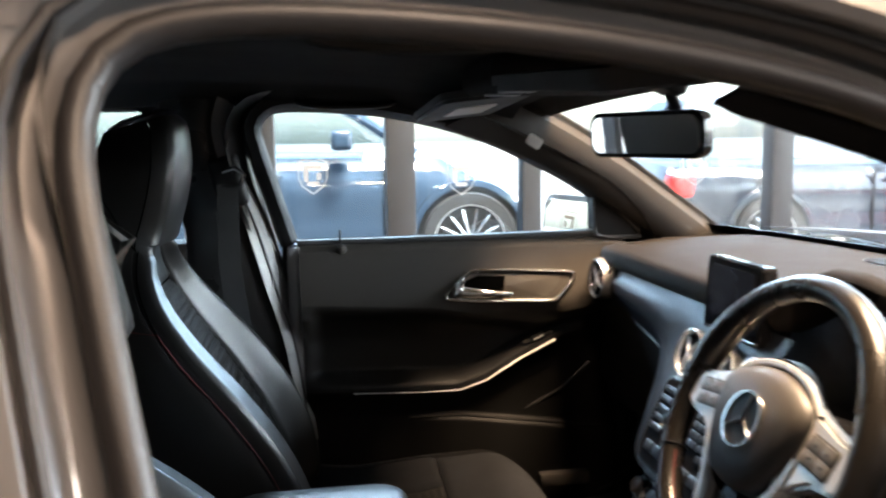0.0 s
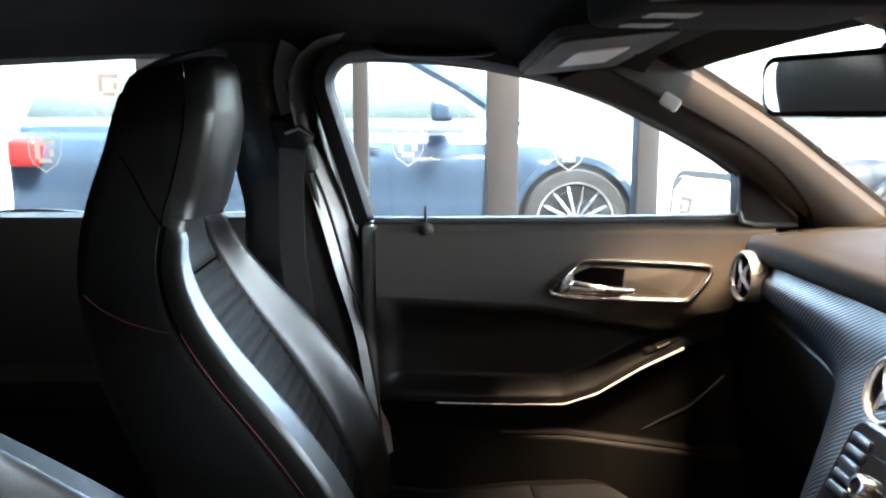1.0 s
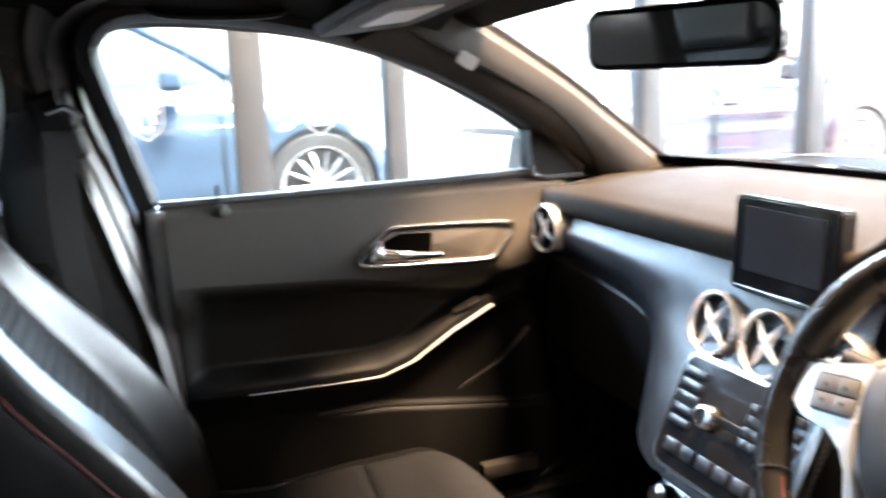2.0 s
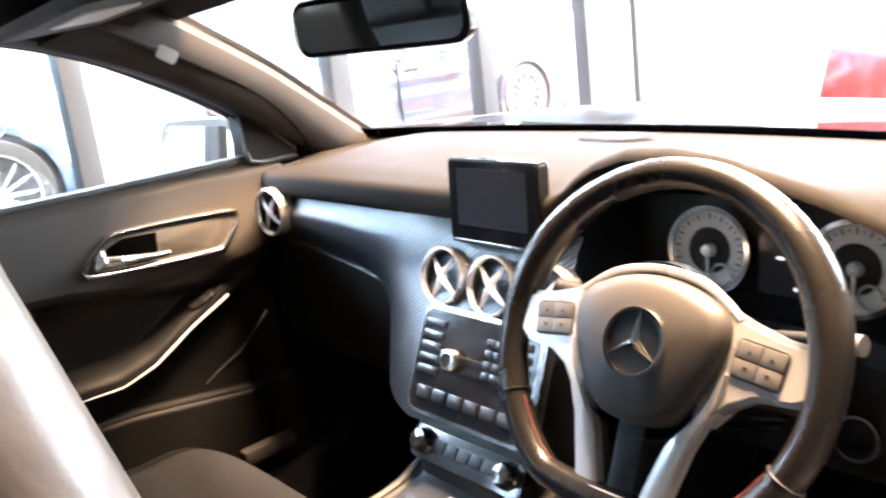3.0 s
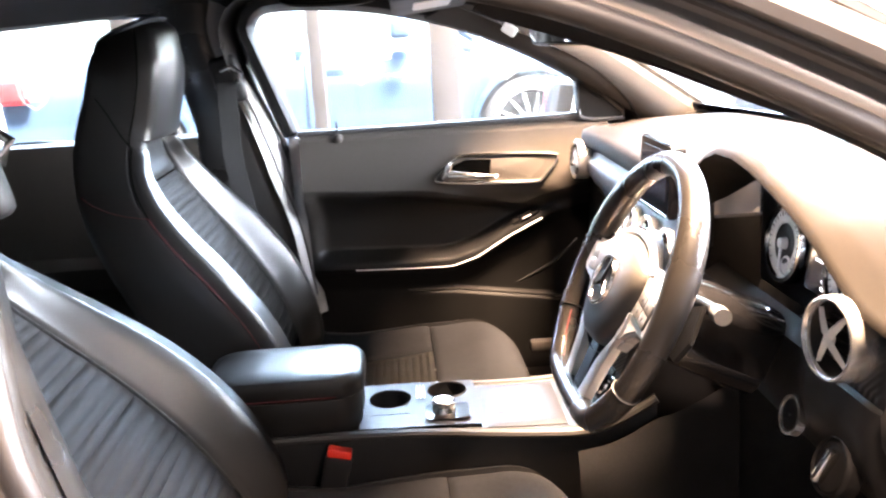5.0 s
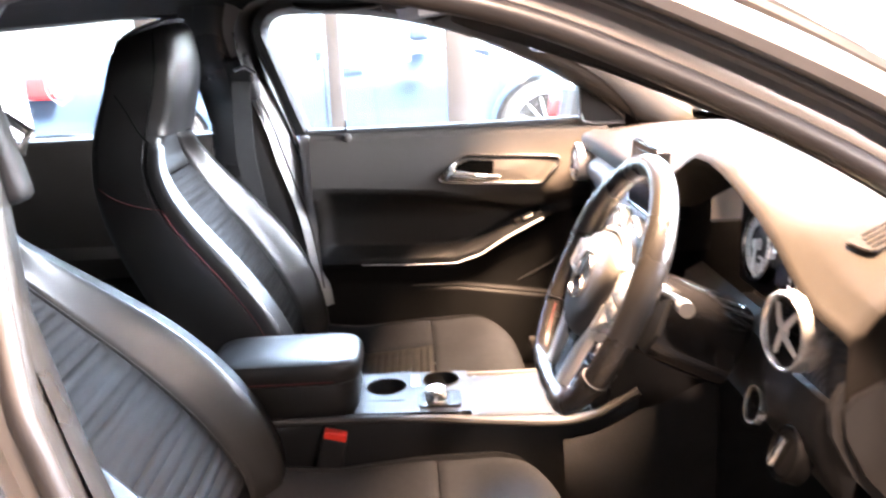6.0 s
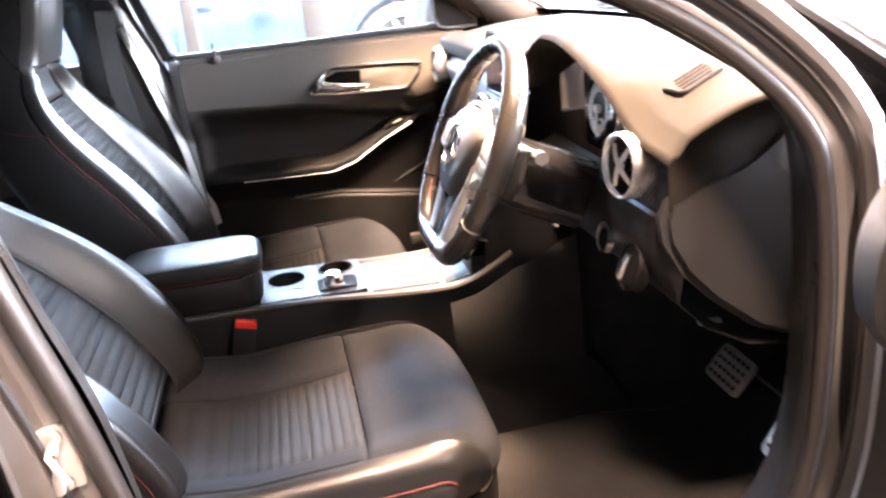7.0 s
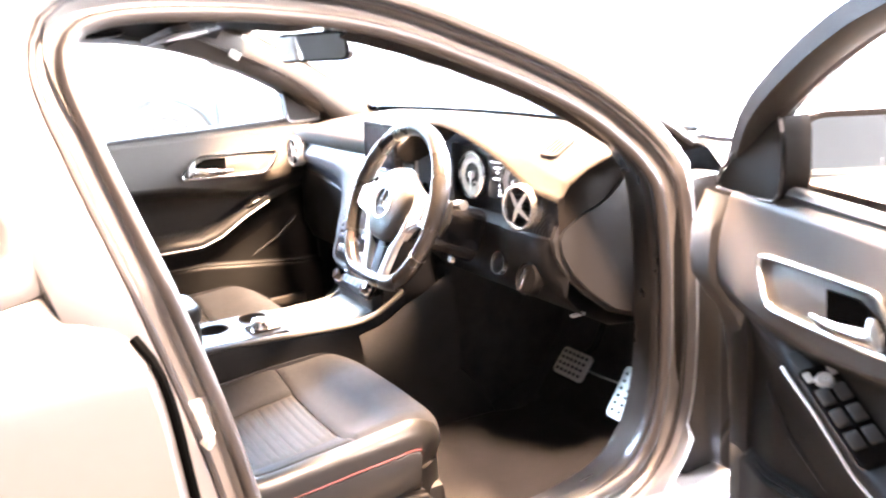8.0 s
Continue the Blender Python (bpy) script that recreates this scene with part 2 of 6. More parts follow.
def tube(path, r, closed=False, k=8, flat=1.0, up=(0, 0, 1), bm=None):
    """A tube along points; r may be a number or one per point; flat squeezes it along up."""
    P = [Vector(p) for p in path]
    n = len(P)
    rows = []
    for i, p in enumerate(P):
        a = P[(i - 1) % n] if closed or i else P[0]
        b = P[(i + 1) % n] if closed or i < n - 1 else P[-1]
        t = (b - a).normalized()
        s = t.cross(Vector(up))
        s = s.normalized() if s.length > 1e-5 else Vector((1, 0, 0))
        w = s.cross(t)
        ri = r[i] if isinstance(r, (list, tuple)) else r
        rows.append([p + s * ri * math.cos(6.2832 * j / k) + w * ri * flat * math.sin(6.2832 * j / k) for j in range(k)])
    if closed:
        return grid(rows, close_u=True, close_v=True, bm=bm)
    return capped(rows, bm)


def box(c, s, bevel=0.004, m=None, seg=2, bm=None):
    b = bmesh.new()
    bmesh.ops.create_cube(b, size=1.0)
    bmesh.ops.scale(b, vec=s, verts=b.verts)
    if bevel:
        bmesh.ops.bevel(b, geom=list(b.edges), offset=min(bevel, min(s) * 0.45), segments=seg, affect="EDGES", profile=0.6)
    M = Matrix.Translation(c) @ (m or Matrix())
    bmesh.ops.transform(b, matrix=M, verts=b.verts)
    if bm is None:
        return b
    tmp = bpy.data.meshes.new("tmp")
    b.to_mesh(tmp)
    b.free()
    bm.from_mesh(tmp)
    bpy.data.meshes.remove(tmp)
    return bm


def lathe(profile, m, k=28, bm=None):
    """Spins (radius, height) pairs round the local z axis of m."""
    rows = []
    for r, h in profile:
        rows.append([m @ Vector((max(r, 1e-4) * math.cos(6.28319 * j / k), max(r, 1e-4) * math.sin(6.28319 * j / k), h)) for j in range(k)])
    return grid(rows, close_u=True, bm=bm)


def frame_at(p, z, x=(0, 1, 0)):
    """A pose at p whose z axis is the way z, with x as near as can be to the given way."""
    z = Vector(z).normalized()
    x = Vector(x)
    x = (x - z * x.dot(z)).normalized()
    y = z.cross(x)
    return Matrix.Translation(p) @ Matrix((x, y, z)).transposed().to_4x4()


def plate(outline, m, depth, bevel=0.002, bm=None):
    """A flat outline of (x, y) pairs in the pose m, raised by depth, with softened edges."""
    b = bmesh.new()
    f = b.faces.new([b.verts.new((x, y, 0)) for x, y in outline])
    r = bmesh.ops.extrude_face_region(b, geom=[f])
    vs = [v for v in r["geom"] if isinstance(v, bmesh.types.BMVert)]
    bmesh.ops.translate(b, verts=vs, vec=(0, 0, depth))
    bmesh.ops.recalc_face_normals(b, faces=b.faces)
    if bevel:
        top = [e for e in b.edges if all(v in vs for v in e.verts)]
        bmesh.ops.bevel(b, geom=top, offset=bevel, segments=2, affect="EDGES")
    bmesh.ops.transform(b, matrix=m, verts=b.verts)
    if bm is None:
        return b
    tmp = bpy.data.meshes.new("tmp")
    b.to_mesh(tmp)
    b.free()
    bm.from_mesh(tmp)
    bpy.data.meshes.remove(tmp)
    return bm


def rounded(w, h, r, n=5):
    """Outline of a rounded rectangle about the origin."""
    out = []
    for cx, cy, a0 in ((w / 2 - r, h / 2 - r, 0), (-w / 2 + r, h / 2 - r, 90), (-w / 2 + r, -h / 2 + r, 180), (w / 2 - r, -h / 2 + r, 270)):
        for i in range(n):
            a = radians(a0 + 90 * i / (n - 1))
            out.append((cx + r * math.cos(a), cy + r * math.sin(a)))
    return out


def side_y(z, y0=0.83, k=0.42, z0=0.90):
    """Half width of the car's side at a height."""
    return y0 if z < z0 else y0 - k * (z - z0)


# ---------------------------------------------------------------- showroom and outside
def setting():
    lone("ground", box((0, 0, GROUND - 0.26), (900, 900, 0.5), 0), ASPH, "grey asphalt car park reaching the horizon", "ground", "structure", smooth=False)
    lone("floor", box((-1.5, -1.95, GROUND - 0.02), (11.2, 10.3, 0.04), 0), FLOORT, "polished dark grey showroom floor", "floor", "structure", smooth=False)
    lone("wall_south", box((-1.5, -7.15, 1.65), (11.4, 0.2, 3.5), 0), WALLP, "warm tan painted showroom wall", "wall", "structure", smooth=False)
    lone("wall_west", box((-7.15, -1.95, 1.65), (0.2, 10.6, 3.5), 0), WALLP, "warm tan painted showroom wall", "wall", "structure", smooth=False)
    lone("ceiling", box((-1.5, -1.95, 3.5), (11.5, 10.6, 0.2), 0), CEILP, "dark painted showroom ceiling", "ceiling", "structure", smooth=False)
    lone("wall_east", box((4.05, -5.0, 1.65), (0.1, 4.2, 3.5), 0), WALLP, "warm tan painted showroom wall", "wall", "structure", smooth=False)
    # glazed sides
    posts = [(-5.2, 0.10), (-3.9, 0.12), (-3.1, 0.10), (-1.75, 0.12), (-0.815, 0.07), (-0.165, 0.145), (0.51, 0.10), (1.9, 0.12), (3.0, 0.12)]
    w = thing("window_1", (-1.5, 3.1, GROUND), "grey-framed shop window along the showroom", "window", kind="structure")
    for x, wd in posts:
        part("post", box((x, 3.1, 1.7), (wd, 0.12, 3.4), 0.006), POSTM, w)
    part("window_frame", box((-1.5, 3.1, GROUND + 0.04), (11.0, 0.11, 0.08), 0.006), POSTM, w)
    part("window_frame", box((-1.5, 3.1, 3.32), (11.0, 0.13, 0.16), 0.006), POSTM, w)
    xs = [-7.0] + [x for x, _ in posts] + [3.95]
    for a, b in zip(xs, xs[1:]):
        p = part("pane", box(((a + b) / 2, 3.1, 1.65), (b - a - 0.05, 0.008, 3.2), 0), SHOPGLASS, w, smooth=False)
        p.visible_shadow = False
    w2 = thing("window_2", (4.0, 0.1, GROUND), "grey-framed shop window at the showroom front", "window", kind="structure")
    ys = [-2.9, -1.1, 1.0, 2.66, 3.08]
    for y in ys:
        part("post", box((4.0, y, 1.7), (0.06 if y == 2.66 else 0.12, 0.05 if y == 2.66 else 0.12, 3.4), 0.006), POSTM, w2)
    part("window_frame", box((4.0, 0.1, GROUND + 0.04), (0.11, 6.0, 0.08), 0.006), POSTM, w2)
    part("window_frame", box((4.0, 0.1, 3.32), (0.13, 6.0, 0.16), 0.006), POSTM, w2)
    for a, b in zip(ys, ys[1:]):
        p = part("pane", box((4.0, (a + b) / 2, 1.65), (0.008, b - a - 0.05, 3.2), 0), SHOPGLASS, w2, smooth=False)
        p.visible_shadow = False
    # lamps of the showroom
    for x, y, w_ in ((0.63, -0.15, 0.95), (-0.35, -2.0, 0.50), (1.6, -4.0, 0.50)):
        c = thing("ceiling_light", (x, y, 3.4), "square showroom ceiling light panel", "lamp", "ceiling lights")
        part("frame", box((x, y, 3.335), (w_, w_, 0.13), 0.008), POSTM, c)
        part("diffuser", box((x, y, 3.269), (w_ - 0.08, w_ - 0.08, 0.006), 0.002), WHITE, c)


def shield(x, z):
    """A white shield-shaped sticker on the shop window."""
    e = thing("window_sticker", (x, 3.09, z), "white shield-shaped sticker on the shop window", "sticker", "window stickers")

    def outline(k):
        pts = [(-0.075, 0.075), (-0.04, 0.085), (0, 0.078), (0.04, 0.085), (0.075, 0.075), (0.072, -0.01), (0.055, -0.05), (0, -0.09), (-0.055, -0.05), (-0.072, -0.01)]
        return [Vector((x + px * k, 3.0935, z + pz * k)) for px, pz in pts]
    bm = grid([outline(1.0), outline(0.93)], close_u=True)
    part("rim", thicken(bm, 0.001), STICK, e, smooth=False)
    bm = bmesh.new()
    for cx, cz, w, h in ((0.0, 0.045, 0.09, 0.022), (-0.034, 0.005, 0.022, 0.06), (0.0, -0.035, 0.06, 0.02), (0.03, 0.0, 0.022, 0.035)):
        box((x + cx, 3.0935, z + cz), (w, 0.001, h), 0, bm=bm)
    part("emblem", bm, STICK, e, smooth=False)


def wheel(parent, c, r, side, rim_mat=CHROME, spokes=14):
    """A wheel whose outer face looks along side * y."""
    m = frame_at(c, (0, side, 0), (1, 0, 0))
    w = part("wheel", lathe([(r * 0.7, -0.1), (r * 0.9, -0.11), (r, -0.09), (r, 0.07), (r * 0.93, 0.1), (r * 0.72, 0.1), (r * 0.70, 0.06)], m, 40), TYRE, parent, "black tyre on a multi-spoke alloy rim")
    part("rim", lathe([(r * 0.72, 0.1), (r * 0.70, 0.095), (r * 0.66, 0.06), (r * 0.66, -0.05), (0.001, -0.05)], m, 40), SILVER, w)
    bm = bmesh.new()
    for i in range(spokes):
        a = 6.2832 * i / spokes
        q = m @ pose(0, 0, 0, 0, 0, math.degrees(a))
        tube([q @ Vector((r * 0.12, 0, 0.08)), q @ Vector((r * 0.4, 0, 0.085)), q @ Vector((r * 0.68, 0, 0.07))], r * 0.035, k=6, bm=bm)
    part("spokes", bm, rim_mat, w)
    part("hub", lathe([(0.001, 0.095), (r * 0.16, 0.09), (r * 0.18, 0.06)], m, 20), rim_mat, w)


def parked_car(name, x0, x1, y, h, belt, hood_x, wheels, paint, label, heading=1, bonnet_z=0.80):
    """A car seen from its side beyond the shop window: x0 its tail, x1 its nose."""
    g = GROUND - 0.01
    e = thing(name, ((x0 + x1) / 2, y + 0.93, g), label, "car", "parked cars")
    hw = 0.93
    rows = []
    prof = [(x0, 0.55 * belt), (x0 + 0.05, belt - 0.05), (x0 + 0.3, belt + 0.02), (hood_x, belt), (hood_x + 0.35, belt - 0.03), (x1 - 0.35, bonnet_z), (x1 - 0.08, bonnet_z - 0.12), (x1, 0.5 * bonnet_z)]
    n = 40
    pts = spline([(p[0], 0, p[1]) for p in prof], n)
    for p in pts:
        x, zt = p.x, p.z
        k = 1 - 0.12 * smooth01(0.5, 1.0, abs((x - (x0 + x1) / 2) / ((x1 - x0) / 2)))
        ring = []
        for yy, zz in ((-0.955, 0.20), (-0.99, 0.27), (-1.0, 0.36), (-0.982, 0.50), (-0.985, 0.60), (-1.0, 0.72), (-0.995, 0.79), (-0.965, 0.86), (-0.925, 0.93), (-0.88, 0.975), (-0.6, 1.0), (0.6, 1.0), (0.93, 0.95), (1.0, 0.62), (1.0, 0.2)):
            ring.append((x, y + hw + yy * hw * k, g + 0.0 + zz * zt))
        rows.append(ring)
    part("body", capped(rows), paint, e)
    # wheel arches and wheels on the side that faces the window
    for wx, wr in wheels:
        part("wheel_arch", lathe([(wr * 1.22, 0.0), (wr * 1.2, 0.035), (wr * 1.08, 0.04), (wr * 1.05, 0.0)], frame_at((wx, y, g + wr), (0, -1, 0), (1, 0, 0)), 36), paint, e)
        part("arch_liner", lathe([(0.001, 0.005), (wr * 1.1, 0.012)], frame_at((wx, y, g + wr), (0, -1, 0), (1, 0, 0)), 36), BLACK, e)
        wheel(e, (wx, y + 0.075, g + wr), wr, -1)
        wheel(e, (wx, y + 1.78, g + wr), wr, 1)
    # greenhouse
    gx0, gx1 = x0 + 0.12, hood_x + 0.12
    rows = []
    for f, zz, inset in ((0, belt - 0.05, 0.02), (0.35, belt + (h - belt) * 0.45, 0.09), (0.8, belt + (h - belt) * 0.86, 0.18), (1, h, 0.28)):
        a = gx0 + f * 0.42
        b = gx1 - f * 1.15
        r = []
        for k in range(12):
            u = k / 11
            r.append((a + (b - a) * u, y + inset, g + zz))
        for k in range(12):
            u = 1 - k / 11
            r.append((a + (b - a) * u, y + 2 * hw - inset, g + zz))
        rows.append(r)
    gw = part("windows", grid(rows[:3], close_u=True), DGLASS, e, "lightly tinted side windows")
    gw.visible_shadow = False
    part("roof", capped(rows[2:]), paint, e)
    for u in (0.30, 0.62):
        bx = gx0 + (gx1 - gx0) * u
        part("pillar", tube([(bx, y + 0.015, g + belt), (bx + 0.02 + (0.5 - u) * 0.2, y + 0.17, g + belt + (h - belt) * 0.86)], 0.035, k=6), paint, e)
    bm = tube([(gx1 + 0.02, y + 0.01, g + belt), (gx1 - 0.42, y + 0.08, g + belt + (h - belt) * 0.45), (gx1 - 0.92, y + 0.17, g + belt + (h - belt) * 0.86)], 0.04, k=8)
    part("windscreen_pillar", bm, paint, e)
    mx = hood_x - 0.42
    part("mirror", box((mx, y - 0.12, g + belt + 0.11), (0.16, 0.24, 0.15), 0.05, seg=4), paint, e)
    for dx in (hood_x - 0.1, hood_x - 1.15, hood_x - 2.2):
        part("door_gap", box((dx, y + 0.004, g + belt * 0.62), (0.008, 0.03, belt * 0.62), 0), BLACK, e, smooth=False)
    for dx in (hood_x - 0.95, hood_x - 2.0):
        part("door_handle", box((dx, y - 0.012, g + belt * 0.86), (0.2, 0.03, 0.03), 0.012), paint, e)
    part("sill", box(((x0 + x1) / 2, y + 0.03, g + 0.27), (x1 - x0 - 1.9, 0.1, 0.1), 0.03), BLACK, e)
    part("tail_lamp", box((x0 + 0.13, y + 0.09, g + belt * 0.82), (0.22, 0.16, 0.2), 0.05, seg=3), REDL, e, "red rear lamp")
    part("headlamp", box((x1 - 0.3, y + 0.12, g + bonnet_z * 0.82), (0.4, 0.2, 0.12), 0.05, seg=3), SILVER, e, "clear headlamp")
    return e


setting()
for sx, sz in ((-0.60, 1.0), (0.15, 0.98), (-2.25, 0.97), (-1.95, 1.27), (1.42, 1.0)):
    shield(sx, sz)
parked_car("parked_suv", -3.42, 1.18, 5.2, 1.72, 1.06, 0.05, ((-2.42, 0.39), (0.60, 0.39)), NAVY, "dark blue SUV parked outside the shop window", bonnet_z=0.80)
parked_car("parked_saloon", 2.3, 6.6, 5.4, 1.50, 0.92, 5.3, ((3.2, 0.33), (5.8, 0.33)), BLUEB, "dark saloon parked outside with red rear lamps")
parked_car("parked_coupe", 4.6, 8.6, 0.0, 1.22, 0.80, 7.3, ((5.4, 0.31), (7.9, 0.31)), REDC, "red low car parked in front of the shop")

# ---------------------------------------------------------------- the car that is filmed: shell
OPENING = [(-0.632, 0.50), (-0.645, 0.60), (-0.672, 0.738), (-0.722, 0.944), (-0.756, 1.09), (-0.770, 1.175), (-0.752, 1.224), (-0.70, 1.243),
           (-0.60, 1.244), (-0.45, 1.230), (-0.30, 1.199), (-0.16, 1.142), (0.0, 1.060), (0.09, 0.990), (0.145, 0.915), (0.166, 0.80), (0.171, 0.66),
           (0.160, 0.50), (0.120, 0.395), (0.03, 0.342), (-0.20, 0.325), (-0.50, 0.325), (-0.605, 0.365), (-0.628, 0.43)]


def opening_path(n=150):
    return spline([(x, 0, z) for x, z in OPENING], n, closed=True)


def ring_rows(s, profile, n=150):
    """Rows of points round the door opening; profile gives (outward, proud) pairs for a place's outward way."""
    P = opening_path(n)
    rows = []
    for i, p in enumerate(P):
        t = P[(i + 1) % n] - P[i - 1]
        nx, nz = -t.z, t.x
        ln = math.hypot(nx, nz)
        nx, nz = nx / ln, nz / ln
        if nx * (p.x + 0.28) + nz * (p.z - 0.78) < 0:
            nx, nz = -nx, -nz
        row = []
        for d, h in profile(nx, nz, p):
            x, z = p.x + nx * d, p.z + nz * d
            row.append((x, s * (side_y(z) + h), z))
        rows.append(row)
    return rows


def flange(nx, nz, p):
    wide = 0.062
    if nz > 0.3:
        wide = 0.075
    if nx < -0.5 and p.z > 0.45:
        wide = 0.13
    if nz < -0.4:
        wide = 0.09
    step = 0.012 if not (nx < -0.5) else 0.0
    return [(0.006, -0.05), (0.010, -0.020), (0.018, -0.024), (0.032, -0.021), (0.040, -0.010), (0.047, step), (wide * 0.75, step + 0.006), (wide, step - 0.002), (wide + 0.008, -0.03), (wide + 0.004, -0.09)]


def trim(nx, nz, p):
    return [(0.010, -0.024), (-0.004, -0.026), (-0.006, -0.036), (0.002, -0.06), (0.022, -0.10), (0.03, -0.13)]


def car_shell():
    e = thing("car_body", (-0.3, 0, GROUND), "grey metallic hatchback body with its front door opening", "car body", kind="structure")
    for s in (-1, 1):
        part("door_frame", grid(ring_rows(s, flange), close_v=True), PAINT, e, "grey painted door frame")
        part("opening_trim", grid(ring_rows(s, trim), close_v=True), TRIMG, e, "dark satin inner opening trim")
        P = ring_rows(s, lambda nx, nz, p: [(0.0, -0.012)])
        part("door_seal", tube([r[0] for r in P], 0.0115, closed=True, k=10, up=(0, 1, 0)), RUBBER, e, "rubber door seal")
        P = ring_rows(s, lambda nx, nz, p: [(0.040, -0.004)])
        part("outer_seal", tube([r[0] for r in P], 0.005, closed=True, k=6, up=(0, 1, 0)), RUBBER, e)
        # rear door skin with its rounded shoulder and front edge
        fe = spline([(-0.92, 0, 0.936), (-0.870, 0, 0.925), (-0.815, 0, 0.882), (-0.772, 0, 0.848), (-0.748, 0, 0.780), (-0.736, 0, 0.64), (-0.725, 0, 0.45), (-0.735, 0, 0.30)], 26)
        rows = []
        for p in fe:
            row = []
            for f in (0.0, 0.012, 0.05, 0.2, 0.45, 0.8, 1.0):
                x = p.x + (-1.72 - p.x) * f
                bulge = 0.885 - 0.10 * smooth01(0.80, 0.95, p.z) - 0.03 * smooth01(0.45, 0.28, p.z)
                row.append((x, s * (bulge - (0.012 if f == 0 else 0)), p.z))
            rows.append([(p.x + 0.004, s * (bulge - 0.075), p.z)] + row)
        part("rear_door_skin", grid(rows), PAINT, e, "grey painted rear door skin")
        # a black rod stands in for the shade inside the panel gap
        part("rear_door_edge", tube([(p.x + 0.007, s * (0.872 - 0.10 * smooth01(0.80, 0.95, p.z) - 0.03 * smooth01(0.45, 0.28, p.z)), p.z) for p in fe if p.z < 0.868], 0.007, k=8, up=(0, 1, 0)), VOID, e, "dark gap before the rear door")
        # rear window surround, sill and glass
        ro = spline([(-0.905, 0, 0.95), (-0.93, 0, 1.10), (-0.935, 0, 1.20), (-0.97, 0, 1.245), (-1.2, 0, 1.25), (-1.45, 0, 1.225), (-1.62, 0, 1.12), (-1.70, 0, 0.965), (-1.3, 0, 0.952)], 60, closed=True)
        rows = []
        for p in ro:
            cx, cz = -1.3, 1.09
            d = Vector((p.x - cx, 0, p.z - cz)).normalized()
            rows.append([(p.x + d.x * k, s * (side_y(p.z + d.z * k) + h), p.z + d.z * k) for k, h in ((-0.012, -0.05), (-0.008, -0.012), (0.0, -0.004), (0.02, 0.0), (0.045, -0.006), (0.075, -0.02), (0.08, -0.08))])
        part("rear_window_frame", grid(rows, close_v=True), PAINT, e, "grey painted window surround")
        rows = [[(p.x, s * (side_y(p.z) - 0.012), p.z) for p in (ro[i], ro[i].lerp(Vector((-1.3, 0, 1.09)), 0.5), Vector((-1.3, 0, 1.09)))] for i in range(60)]
        gl = part("rear_side_glass", grid(rows, close_v=True), CARGLASS, e)
        gl.visible_shadow = False
        part("belt_strip", tube([(-0.90, s * (side_y(0.94) + 0.008), 0.942), (-1.3, s * (side_y(0.94) + 0.006), 0.942), (-1.70, s * (side_y(0.95)), 0.952)], 0.010, k=8), CHROME, e, "bright window sill strip")
        # inner lining of the rear door
        rows = []
        for i in range(20):
            x = -0.90 - 0.82 * i / 19
            rows.append([(x, s * 0.735, 0.955), (x, s * 0.72, 0.962), (x, s * 0.695, 0.955), (x, s * 0.685, 0.93), (x, s * 0.69, 0.90), (x, s * 0.69, 0.68), (x, s * 0.64, 0.66), (x, s * 0.64, 0.61), (x, s * 0.68, 0.58), (x, s * 0.67, 0.22)])
        part("rear_door_lining", grid(rows), DOORU, e)
        # side of the roof and rear quarter
        rows = []
        for x, zt in ((-0.80, 1.318), (-1.1, 1.318), (-1.4, 1.30), (-1.75, 1.26), (-2.05, 1.18)):
            rows.append([(x, s * (side_y(zt - 0.08) + 0.002), zt - 0.08), (x, s * (side_y(zt - 0.03)), zt - 0.03), (x, s * 0.645, zt - 0.005), (x, s * 0.60, zt + 0.005)])
        part("roof_rail", grid(rows), PAINT, e)
        rows = []
        for x, zt, hw in ((-1.66, 1.28, 0.66), (-1.80, 1.22, 0.66), (-2.0, 1.12, 0.64), (-2.15, 0.98, 0.62)):
            rows.append([(x, s * (hw + 0.21), 0.25), (x, s * (hw + 0.215), 0.6), (x, s * (hw + 0.19), 0.88), (x, s * (hw + 0.09), 1.0), (x, s * hw, zt)])
        part("rear_quarter", grid(rows), PAINT, e)
        # front wing with its arch, and wheels
        rows = []
        for x in [0.295 + 0.05 * i for i in range(22)]:
            ztop = 0.955 - 0.20 * smooth01(0.2, 1.4, x)
            zlow = 0.24
            d = (0.74 - abs(x - 0.78)) if abs(x - 0.78) < 0.36 else 0
            if abs(x - 0.78) < 0.36:
                zlow = GROUND + 0.31 + math.sqrt(0.36 ** 2 - (x - 0.78) ** 2)
            rows.append([(x, s * (0.86 - 0.1 * smooth01(0.9, 1.3, x)), zlow), (x, s * (0.885 - 0.1 * smooth01(0.9, 1.3, x)), max(0.60, zlow + 0.03)), (x, s * (0.86 - 0.1 * smooth01(0.9, 1.3, x)), ztop - 0.06), (x, s * (0.80 - 0.1 * smooth01(0.9, 1.3, x)), ztop)])
        part("front_wing", grid(rows), PAINT, e)
        # added box whose black stands for the shade in the hinge gap
        part("wing_gap_filler", box((0.255, s * 0.795, 0.59), (0.11, 0.07, 0.62), 0.012), BLACK, e, "black filler for the unlit gap behind the front wing edge")
        wheel(e, (0.78, s * 0.77, GROUND + 0.31), 0.31, s)
        wheel(e, (-1.92, s * 0.77, GROUND + 0.31), 0.31, s)
        part("sill_cover", box((-0.28, s * 0.80, 0.285), (1.15, 0.16, 0.05), 0.015, seg=3), PAINT, e)
        part("sill_panel", box((-0.5, s * 0.845, 0.20), (1.6, 0.07, 0.16), 0.03, seg=3), PAINT, e)
